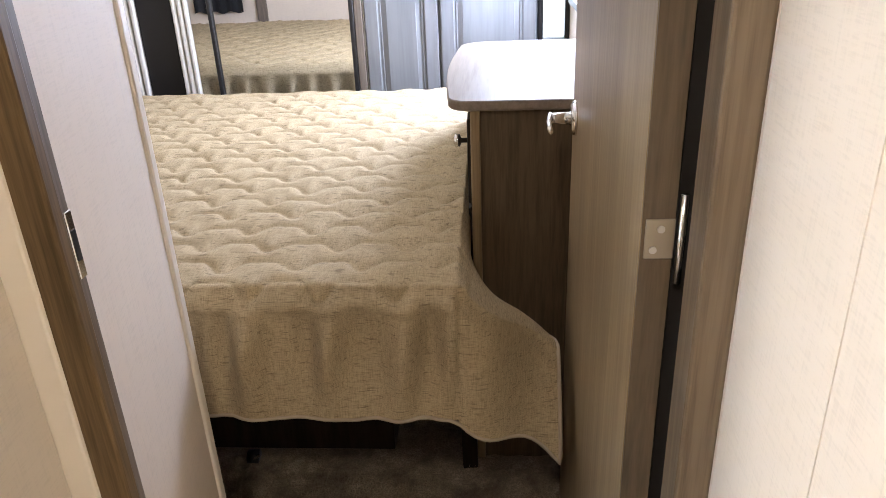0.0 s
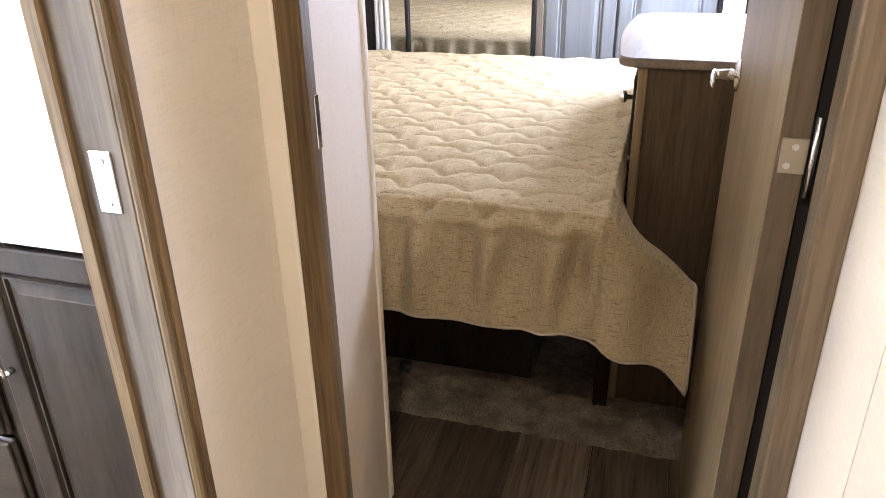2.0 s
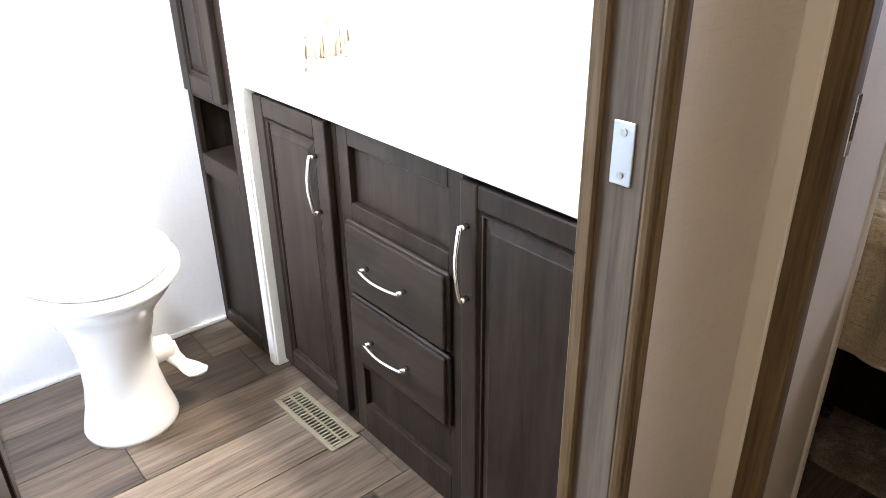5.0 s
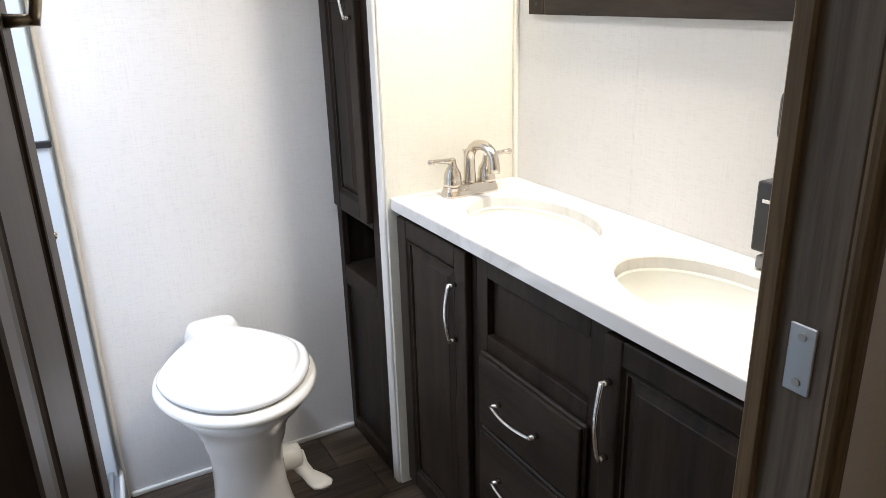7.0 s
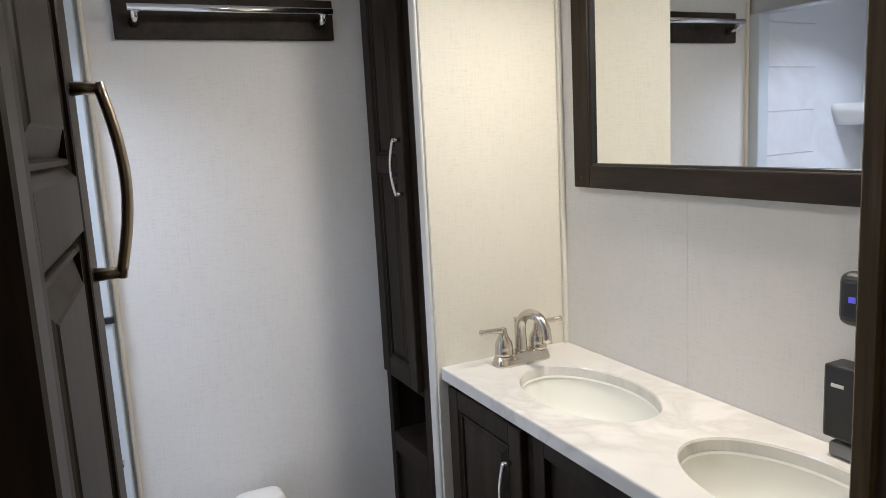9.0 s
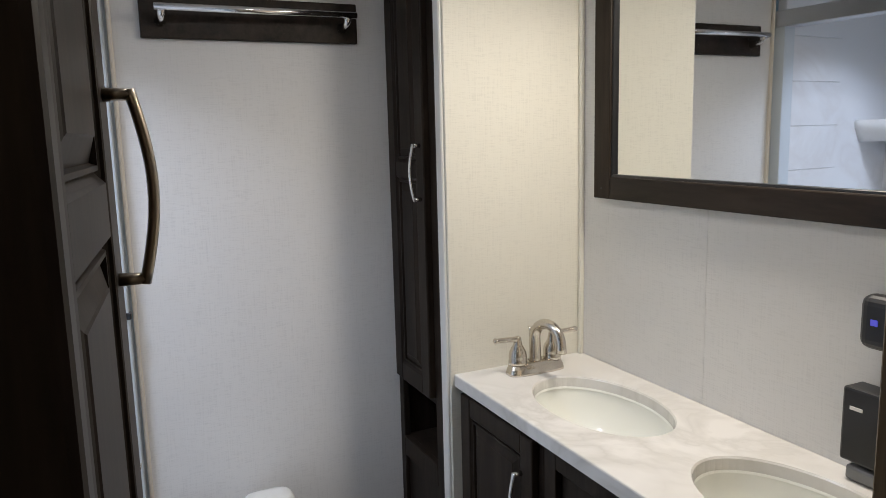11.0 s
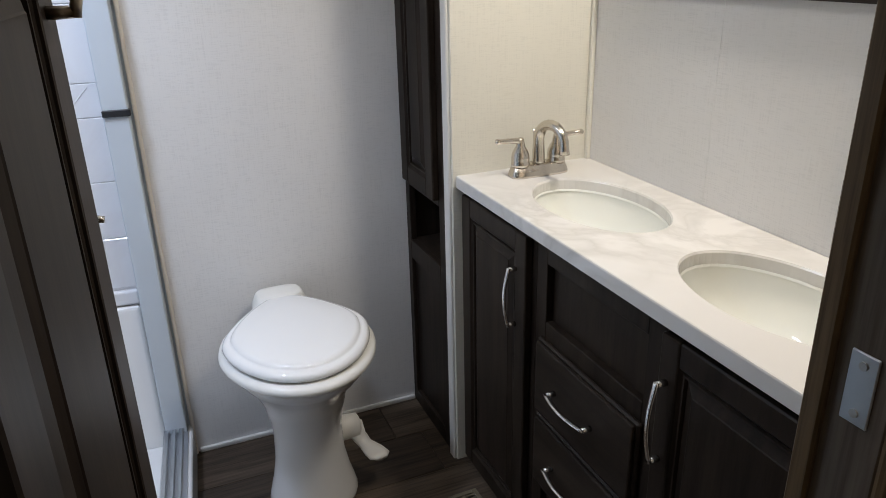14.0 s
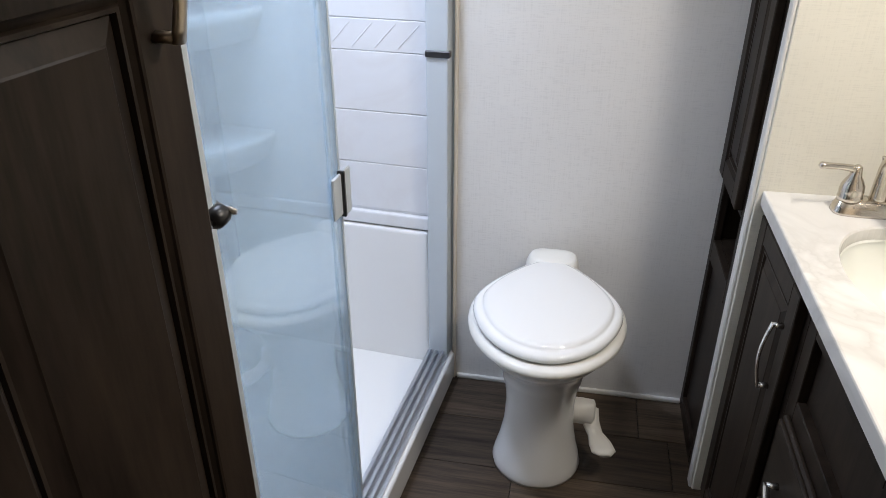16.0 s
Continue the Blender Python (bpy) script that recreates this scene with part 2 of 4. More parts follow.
_lw = _tree.nodes.new("ShaderNodeLayerWeight")
_lw.inputs["Blend"].default_value = 0.5
_pw = _tree.nodes.new("ShaderNodeMath")
_pw.operation = "POWER"
_pw.inputs[1].default_value = 3.5
_tree.links.new(_lw.outputs["Facing"], _pw.inputs[0])
_fr = _tree.nodes.new("ShaderNodeMath")
_fr.operation = "MULTIPLY_ADD"
_fr.inputs[1].default_value, _fr.inputs[2].default_value = 0.5, 0.07
_tree.links.new(_pw.outputs[0], _fr.inputs[0])
_m1 = _tree.nodes.new("ShaderNodeMixShader")
_m1.inputs[0].default_value = 0.20
_m2 = _tree.nodes.new("ShaderNodeMixShader")
_tree.links.new(_tr.outputs[0], _m1.inputs[1])
_tree.links.new(_df.outputs[0], _m1.inputs[2])
_tree.links.new(_fr.outputs[0], _m2.inputs[0])
_tree.links.new(_m1.outputs[0], _m2.inputs[1])
_tree.links.new(_gl.outputs[0], _m2.inputs[2])
_tree.links.new(_m2.outputs[0], _out.inputs[0])


# ---- mesh helpers ----
def add_box(bm, x0, x1, y0, y1, z0, z1, bevel=0.0, seg=1):
    """A box with its edges rounded, added to bm. Returns its vertices."""
    r = bmesh.ops.create_cube(bm, size=1.0)
    vs = r["verts"]
    for v in vs:
        v.co = Vector(((x0 + x1) / 2 + v.co.x * (x1 - x0), (y0 + y1) / 2 + v.co.y * (y1 - y0), (z0 + z1) / 2 + v.co.z * (z1 - z0)))
    if bevel:
        es = list({e for v in vs for e in v.link_edges})
        bmesh.ops.bevel(bm, geom=es, offset=bevel, segments=seg, affect="EDGES", profile=0.5)
    return vs


def box_mesh(*dims, bevel=0.0, seg=1):
    bm = bmesh.new()
    add_box(bm, *dims, bevel=bevel, seg=seg)
    return bm


def part(name, bm, material, parent=None, label="", smooth=False):
    me = bpy.data.meshes.new(name)
    bm.normal_update()
    bm.to_mesh(me)
    bm.free()
    me.materials.append(material)
    if smooth:
        for p in me.polygons:
            p.use_smooth = True
    ob = new(name, me)
    if parent is not None:
        ob.parent = parent
    if label:
        ob["label"] = label
    return ob


def thing(name, m, label, category, group=""):
    ob = new(name)
    ob.empty_display_size = 0.05
    ob.matrix_world = m
    return tagged(ob, label, category, group)


def structure(name, bm, material, label, category="", smooth=False):
    return tagged(part(name, bm, material, None, "", smooth), label, category or name.split("_")[0], kind="structure")


def sweep(bm, pts, radii, n=10, cap=True):
    """A tube along pts; radii: one for all, one each, or pairs (side, up)."""
    pts = [Vector(p) for p in pts]
    if not isinstance(radii, (list, tuple)):
        radii = [radii] * len(pts)
    rings = []
    prev = None
    for i, p in enumerate(pts):
        d = (pts[min(i + 1, len(pts) - 1)] - pts[max(i - 1, 0)]).normalized()
        if prev is None:
            up = Vector((0, 0, 1)) if abs(d.z) < 0.9 else Vector((0, 1, 0))
            a = d.cross(up).normalized()
        else:
            a = (prev - d * prev.dot(d)).normalized()
        prev = a
        b = a.cross(d)
        r = radii[i]
        ra, rb = r if isinstance(r, tuple) else (r, r)
        rings.append([bm.verts.new(p + a * ra * math.cos(2 * math.pi * k / n) + b * rb * math.sin(2 * math.pi * k / n)) for k in range(n)])
    for r0, r1 in zip(rings, rings[1:]):
        for k in range(n):
            bm.faces.new((r0[k], r0[(k + 1) % n], r1[(k + 1) % n], r1[k]))
    if cap:
        bm.faces.new(list(reversed(rings[0])))
        bm.faces.new(rings[-1])
    return rings


def rings_mesh(bm, rings, cap_first=True, cap_last=True):
    """Skin over rings of points, each ring a list of the same length."""
    vv = [[bm.verts.new(p) for p in r] for r in rings]
    n = len(vv[0])
    for a, b in zip(vv, vv[1:]):
        for k in range(n):
            bm.faces.new((a[k], a[(k + 1) % n], b[(k + 1) % n], b[k]))
    if cap_first:
        bm.faces.new(list(reversed(vv[0])))
    if cap_last:
        bm.faces.new(vv[-1])


def oval(cx, cy, z, rx, ry, n=40, egg=0.0):
    """Ring of an oval; egg draws its +x end out to a blunt point."""
    out = []
    for k in range(n):
        a = 2 * math.pi * k / n
        c, s = math.cos(a), math.sin(a)
        out.append((cx + rx * c * (1 + egg * max(c, 0)), cy + ry * s * (1 - 0.12 * egg * max(c, 0)), z))
    return out


def bow_handle(parent, p0, p1, out, rise, material, name="handle", width=0.006, thick=0.0035):
    """A bowed cabinet pull between p0 and p1 that stands off along out."""
    p0, p1, out = Vector(p0), Vector(p1), Vector(out).normalized()
    bm = bmesh.new()
    pts, radii = [], []
    for i in range(15):
        s = i / 14
        h = rise * (0.62 + 0.38 * math.sin(math.pi * s))
        pts.append(p0.lerp(p1, s) + out * h)
        radii.append((width * (1.15 - 0.2 * math.sin(math.pi * s)), thick))
    sweep(bm, pts, radii, 8)
    axis = (p1 - p0).normalized()
    for p, s in ((p0, 1), (p1, -1)):
        q = p + axis * s * 0.004
        sweep(bm, [q, q + out * rise * 0.66], [(width * 1.25, 0.006), (width * 1.1, 0.005)], 8)
    return part(name, bm, material, parent, "", True)


def panel_front(name, parent, x0, x1, z0, z1, y, thick, stile, material, splits=(), rail=0.05, raised=True, label=""):
    """A frame-and-panel front that faces -y at y: stiles, rails and one panel in each opening."""
    bm = bmesh.new()
    yb = y + thick
    add_box(bm, x0, x0 + stile, y, yb, z0, z1, 0.004, 2)
    add_box(bm, x1 - stile, x1, y, yb, z0, z1, 0.004, 2)
    zs = [z0 + stile] + [z for s in splits for z in (s - rail / 2, s + rail / 2)] + [z1 - stile]
    add_box(bm, x0 + stile - 0.001, x1 - stile + 0.001, y + 0.0008, yb, z0, z0 + stile, 0.003, 1)
    add_box(bm, x0 + stile - 0.001, x1 - stile + 0.001, y + 0.0008, yb, z1 - stile, z1, 0.003, 1)
    for s in splits:
        add_box(bm, x0 + stile - 0.001, x1 - stile + 0.001, y + 0.0008, yb, s - rail / 2, s + rail / 2, 0.003, 1)
    frame_ob = part(name, bm, material, parent, label)
    for a, b in zip(zs[0::2], zs[1::2]):
        pm = bmesh.new()
        xa, xb = x0 + stile, x1 - stile
        # moulding step, sloped field and raised centre
        steps = [(0.0, 0.004), (0.006, 0.009), (0.008, 0.005), (0.012, 0.005), (0.014, 0.011), (0.034, 0.0035), (0.036, 0.002)] if raised else [(0.0, 0.003), (0.006, 0.010)]
        rings = []
        for off, dep in steps:
            rings.append([(xa + off, y + dep, a + off), (xb - off, y + dep, a + off), (xb - off, y + dep, b - off), (xa + off, y + dep, b - off)])
        rings_mesh(pm, rings, False, True)
        part("panel", pm, material, frame_ob)
    return frame_ob


# ---- structure ----
TOPZ = 2.05
floor = structure("floor", box_mesh(-2.3, 0.6, -2.6, 3.6, -0.06, -0.005), M_GAP, "dark subfloor under grey-brown vinyl planks", "floor")
structure("wall_toilet", box_mesh(-2.2, -2.085, -0.245, 0.98, 0, TOPZ), M_BATH, "pale grey textured wall behind the toilet", "wall")
structure("wall_mirror", box_mesh(-2.085, -0.48, 0.885, 0.972, 0, TOPZ), M_BATH, "pale grey textured wall behind the vanity", "wall")
structure("wall_hall_west", box_mesh(-0.48, -0.385, 0.352, 0.605, 0, TOPZ), M_HALL, "beige textured hall wall between two doorways", "wall")
bm = bmesh.new()
rings_mesh(bm, [[(-0.48, 0.641, z), (-0.322, 0.641, z), (-0.381, 0.972, z), (-0.48, 0.972, z)] for z in (0, TOPZ)])
structure("wall_light", bm, M_LIGHT, "light greige wall past the bedroom doorway", "wall")
structure("wall_hall_south", box_mesh(-0.48, -0.385, -2.5, -0.345, 0, TOPZ), M_HALL, "beige textured hall wall", "wall")
structure("wall_bath_south", box_mesh(-0.90, -0.48, -0.47, -0.385, 0, TOPZ), M_BATH, "pale wall behind the open bathroom door", "wall")
structure("wall_hall_back", box_mesh(-0.48, 0.48, -2.6, -2.5, 0, TOPZ), M_HALL, "beige textured wall at the hall's end", "wall")
structure("wall_hall_east", box_mesh(0.385, 0.47, -2.5, 0.578, 0, TOPZ), M_HALL, "cream textured hall wall with a panel seam", "wall")
structure("wall_bedroom_east", box_mesh(0.46, 0.56, 0.66, 3.14, 0, TOPZ), M_LIGHT, "light bedroom side wall", "wall")
structure("wall_bedroom_south", box_mesh(0.385, 0.56, 0.58, 0.66, 0, TOPZ), M_LIGHT, "short wall beside the bedroom door", "wall")
structure("wall_bedroom_north", box_mesh(-2.3, 0.56, 3.14, 3.24, 0, TOPZ), M_LIGHT, "light bedroom front wall", "wall")
structure("wall_bedroom_west", box_mesh(-2.3, -2.2, 0.98, 3.14, 0, TOPZ), M_LIGHT, "light wall at the head of the bed", "wall")
structure("wall_bedroom_niche", box_mesh(-2.2, -0.48, 0.972, 0.980, 0, TOPZ), M_LIGHT, "light wall covering beside the bed", "wall")
structure("ceiling", box_mesh(-2.3, 0.6, -2.6, 3.3, TOPZ, TOPZ + 0.06), M_CEIL, "white vinyl ceiling panels", "ceiling")
structure("wall_header_bedroom", box_mesh(-0.349, 0.345, 0.606, 0.66, 1.98, TOPZ), M_HALL, "wall strip above the bedroom doorway", "wall")
structure("wall_header_bath", box_mesh(-0.48, -0.385, -0.36, 0.36, 1.98, TOPZ), M_HALL, "wall strip above the bathroom doorway", "wall")
# panel seam battens of the hall wall
structure("trim_seam", box_mesh(0.3838, 0.386, 0.376, 0.379, 0, TOPZ), M_HALL, "thin panel seam strip on the hall wall", "trim")
structure("trim_seam_2", box_mesh(-1.258, -1.2555, 0.8842, 0.886, 0.892, 1.331), M_BATH, "thin panel seam strip under the mirror", "trim")
structure("trim_corner", box_mesh(-0.386, -0.349, 0.598, 0.628, 0, TOPZ, bevel=0.004, seg=2), M_TRIM, "rounded cream corner trim", "trim")
structure("trim_bead", box_mesh(-0.40, -0.374, 0.962, 0.984, 0, TOPZ, bevel=0.005, seg=2), M_TRIM, "cream edge bead on the wall end", "trim")
structure("trim_shower", box_mesh(-2.086, -2.072, -0.250, -0.239, 0.0, TOPZ, bevel=0.004, seg=2), M_TRIM, "cream bead between wall and shower", "trim")
structure("trim_bath_corner", box_mesh(-1.716, -1.702, 0.872, 0.886, 0.887, TOPZ, bevel=0.003), M_CREAM, "thin cream corner bead", "trim")
structure("baseboard", box_mesh(-2.086, -2.074, -0.235, 0.479, 0, 0.016, bevel=0.004, seg=2), M_WHITE_TRIM, "narrow white quarter-round at the toilet wall's foot", "baseboard")
# cream side panel at the vanity's end
structure("wall_panel", box_mesh(-1.752, -1.716, 0.478, 0.885, 0, TOPZ, bevel=0.002), M_CREAM, "cream textured side panel at the end of the vanity", "wall")
structure("trim_panel", box_mesh(-1.756, -1.722, 0.470, 0.480, 0, TOPZ, bevel=0.003), M_WHITE_TRIM, "white edge strip on the side panel", "trim")

# bathroom door frame, strike side
bath_frame = tagged(new("door_frame_1"), "grey-brown wooden bathroom door frame with brown casing", "door frame", kind="structure")
part("jamb", box_mesh(-0.484, -0.402, 0.335, 0.361, 0, 1.98, bevel=0.002), M_JAMB, bath_frame)
part("stop", box_mesh(-0.486, -0.462, 0.326, 0.336, 0, 1.98, bevel=0.003), M_CASING, bath_frame, "brown door stop strip")
bm = bmesh.new()
add_box(bm, -0.403, -0.384, 0.333, 0.359, 0, 1.99, 0.006, 2)
add_box(bm, -0.386, -0.379, 0.338, 0.352, 0, 1.99, 0.004, 2)
part("casing", bm, M_CASING, bath_frame, "rounded brown wooden casing")
# hinge side coloured dark in place of the missing light on it
part("jamb", box_mesh(-0.484, -0.402, -0.346, -0.316, 0, 1.98, bevel=0.002), M_DARK, bath_frame)
part("casing", box_mesh(-0.403, -0.382, -0.366, -0.314, 0, 1.99, bevel=0.006, seg=2), M_DARK, bath_frame)
part("head", box_mesh(-0.484, -0.402, -0.345, 0.335, 1.955, 1.98, bevel=0.002), M_JAMB, bath_frame)
bm = box_mesh(-0.448, -0.419, 0.3325, 0.3355, 1.006, 1.080, bevel=0.001)
sp = part("strike_plate", bm, M_ALU, bath_frame, "bright steel strike plate with two screws")
for z in (1.018, 1.068):
    bm = bmesh.new()
    sweep(bm, [(-0.433, 0.333, z), (-0.433, 0.3308, z)], 0.0045, 10)
    part("screw", bm, M_SCREW, sp)

# bedroom door frame
bed_frame_2 = tagged(new("door_frame_2"), "brown wooden bedroom door frame", "door frame", kind="structure")
part("jamb", box_mesh(-0.40, -0.312, 0.603, 0.626, 0, 1.98, bevel=0.004, seg=2), M_CASING, bed_frame_2)
part("jamb", box_mesh(-0.40, -0.315, 0.626, 0.641, 0, 1.98, bevel=0.002), M_JAMB, bed_frame_2, "darker jamb strip on the latch side")
bm = bmesh.new()
add_box(bm, 0.347, 0.386, 0.582, 0.641, 0, 1.98, 0.004, 2)
part("jamb", bm, M_JAMB_WARM, bed_frame_2)
# black filler closes the sight line; its colour stands in for the gap's shade
part("jamb", box_mesh(0.3385, 0.386, 0.660, 0.70, 0, 1.98), M_GAP, bed_frame_2, "black filler strip standing in for shade behind the door")
part("head", box_mesh(-0.312, 0.347, 0.606, 0.64, 1.955, 1.98), M_JAMB, bed_frame_2)
sp = part("strike_plate", box_mesh(-0.317, -0.3125, 0.6265, 0.6395, 1.000, 1.080, bevel=0.001), M_CHROME, bed_frame_2, "steel strike plate")
# solid black block, coloured to stand in for the shaded latch hole
part("hole", box_mesh(-0.3135, -0.3115, 0.629, 0.637, 1.022, 1.058), M_BLACK, sp)


# ---- bedroom door, open into the room ----
door_2 = thing("door_2", pose(0.316, 0.652, 0), "taupe wood-grain bedroom door standing open beside the dresser", "door")
door_2["kind"] = "structure"
leaf = part("leaf", box_mesh(-0.016, 0.019, 0.0, 0.69, 0.015, 1.95, bevel=0.0015), M_DOOR, door_2)
edge = part("edge_strip", box_mesh(-0.0155, 0.0185, -0.003, 0.0, 0.016, 1.949), M_DRESSER, door_2, "darker edge banding")
lev = bmesh.new()
sweep(lev, [(-0.014, 0.638, 0.998), (-0.022, 0.638, 0.998), (-0.026, 0.638, 0.998)], [0.033, 0.031, 0.024], 20)
sweep(lev, [(-0.020, 0.638, 0.998), (-0.055, 0.638, 0.998), (-0.066, 0.637, 0.998)], [0.013, 0.010, 0.011], 14)
sweep(lev, [(-0.064, 0.640, 0.999), (-0.068, 0.615, 0.999), (-0.070, 0.597, 0.998), (-0.069, 0.580, 0.995), (-0.067, 0.570, 0.992)], [(0.006, 0.011), (0.005, 0.011), (0.005, 0.010), (0.005, 0.009), (0.004, 0.007)], 10)
part("lever_handle", lev, M_CHROME, door_2, "satin chrome lever handle", True)
for hz in (0.22, 1.033, 1.75):
    bm = box_mesh(-0.012, 0.019, -0.0055, -0.003, hz - 0.023, hz + 0.023, bevel=0.001)
    hinge = part("hinge", bm, M_HINGE, door_2, "steel hinge leaf with two screws")
    kn = bmesh.new()
    sweep(kn, [(0.026, -0.004, hz - 0.052), (0.026, -0.004, hz + 0.05)], 0.0045, 10)
    part("pin", kn, M_CHROME, hinge, "", True)
    for dx, dz in ((0.004, 0.012), (-0.003, -0.012)):
        bm = bmesh.new()
        sweep(bm, [(dx, -0.0055, hz + dz), (dx, -0.0075, hz + dz)], 0.0042, 10)
        part("screw", bm, M_SCREW, hinge)


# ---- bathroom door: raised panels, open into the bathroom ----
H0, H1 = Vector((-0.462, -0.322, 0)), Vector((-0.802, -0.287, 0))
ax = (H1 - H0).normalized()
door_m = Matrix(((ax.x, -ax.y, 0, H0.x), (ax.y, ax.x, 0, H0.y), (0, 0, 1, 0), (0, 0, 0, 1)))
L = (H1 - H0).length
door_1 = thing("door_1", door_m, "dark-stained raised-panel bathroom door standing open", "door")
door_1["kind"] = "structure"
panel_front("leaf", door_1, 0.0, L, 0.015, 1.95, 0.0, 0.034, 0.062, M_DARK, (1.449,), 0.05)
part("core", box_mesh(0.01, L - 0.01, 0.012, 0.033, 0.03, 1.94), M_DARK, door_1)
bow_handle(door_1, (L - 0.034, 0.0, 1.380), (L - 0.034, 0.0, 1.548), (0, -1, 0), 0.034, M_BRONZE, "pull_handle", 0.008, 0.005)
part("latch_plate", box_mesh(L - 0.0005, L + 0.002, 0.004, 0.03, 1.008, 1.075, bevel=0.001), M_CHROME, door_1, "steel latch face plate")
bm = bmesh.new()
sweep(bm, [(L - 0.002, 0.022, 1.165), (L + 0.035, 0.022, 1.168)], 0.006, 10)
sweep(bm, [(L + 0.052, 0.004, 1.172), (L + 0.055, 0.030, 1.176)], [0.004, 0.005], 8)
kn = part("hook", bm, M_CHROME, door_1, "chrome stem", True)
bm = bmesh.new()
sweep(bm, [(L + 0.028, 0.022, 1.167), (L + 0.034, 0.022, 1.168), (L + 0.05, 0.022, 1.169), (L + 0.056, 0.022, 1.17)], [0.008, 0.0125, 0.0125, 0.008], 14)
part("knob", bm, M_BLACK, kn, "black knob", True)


# ---- vanity ----
YF = 0.513


def cabinet(name, x0, x1, label):
    ob = thing(name, pose(0, 0, 0), label, "cabinet", "vanity cabinets")
    bm = bmesh.new()
    add_box(bm, x0, x0 + 0.016, YF, 0.884, 0.0, 0.70)
    add_box(bm, x1 - 0.016, x1, YF, 0.884, 0.0, 0.70)
    add_box(bm, x0, x1, 0.87, 0.884, 0.0, 0.70)
    add_box(bm, x0, x1, YF, 0.884, 0.0, 0.04)
    part("body", bm, M_DARK, ob)
    return ob


DF = 0.492


def frame_of(parent, bars):
    bm = bmesh.new()
    for x0, x1, z0, z1 in bars:
        add_box(bm, x0, x1, YF - 0.001, YF + 0.018, z0, z1, 0.0015)
    part("face_frame", bm, M_DARK, parent)


c1 = cabinet("vanity_cabinet", -1.714, -1.330, "dark-stained vanity cabinet with one raised-panel door")
frame_of(c1, ((-1.714, -1.67, 0.0, 0.855), (-1.37, -1.330, 0.0, 0.855), (-1.67, -1.37, 0.82, 0.855), (-1.67, -1.37, 0.0, 0.06)))
d1 = panel_front("door", c1, -1.692, -1.348, 0.035, 0.846, DF, 0.020, 0.050, M_DARK)
bow_handle(d1, (-1.392, DF, 0.612), (-1.392, DF, 0.760), (0, -1, 0), 0.030, M_CHROME)

c2 = cabinet("vanity_cabinet", -1.330, -0.900, "dark-stained vanity drawer cabinet with a false front and two drawers")
frame_of(c2, ((-1.330, -1.287, 0.0, 0.855), (-0.945, -0.900, 0.0, 0.855), (-1.287, -0.945, 0.803, 0.855), (-1.287, -0.945, 0.600, 0.666), (-1.287, -0.945, 0.41, 0.45), (-1.287, -0.945, 0.212, 0.26), (-1.287, -0.945, 0.0, 0.092)))
part("false_front", box_mesh(-1.287, -0.945, YF + 0.016, YF + 0.022, 0.666, 0.803), M_DARK, c2, "recessed flat false front")
part("kick_panel", box_mesh(-1.287, -0.945, YF + 0.016, YF + 0.022, 0.092, 0.212), M_DARK, c2, "recessed flat kick panel")
for z0, z1, hz in ((0.440, 0.627, 0.534), (0.243, 0.430, 0.334)):
    bm = bmesh.new()
    add_box(bm, -1.300, -0.934, DF + 0.008, YF - 0.001, z0, z1, 0.004, 1)
    add_box(bm, -1.293, -0.941, DF, DF + 0.010, z0 + 0.006, z1 - 0.006, 0.004, 2)
    dr = part("drawer", bm, M_DARK_H, c2)
    bow_handle(dr, (-1.212, DF, hz), (-1.066, DF, hz), (0, -1, 0), 0.030, M_CHROME)

c3 = cabinet("vanity_cabinet", -0.900, -0.486, "dark-stained vanity cabinet with one wide raised-panel door")
frame_of(c3, ((-0.900, -0.87, 0.0, 0.855), (-0.52, -0.486, 0.0, 0.855), (-0.87, -0.52, 0.82, 0.855), (-0.87, -0.52, 0.0, 0.06)))
d3 = panel_front("door", c3, -0.889, -0.503, 0.035, 0.843, DF, 0.020, 0.046, M_DARK)
bow_handle(d3, (-0.868, DF, 0.602), (-0.868, DF, 0.762), (0, -1, 0), 0.030, M_CHROME)

# worktop with two oval cut-outs
TZ, BZ = 0.889, 0.857
X0, X1, Y0, Y1 = -1.7155, -0.487, 0.489, 0.884
SINKS = ((-1.372, 0.690), (-0.842, 0.690))
SA, SB = 0.205, 0.128
bm = bmesh.new()
cells = [(-1.60, -1.10), (-1.10, -0.60)]


def flat(x0, x1, y0, y1, z):
    bm.faces.new([bm.verts.new(p) for p in ((x0, y0, z), (x1, y0, z), (x1, y1, z), (x0, y1, z))])


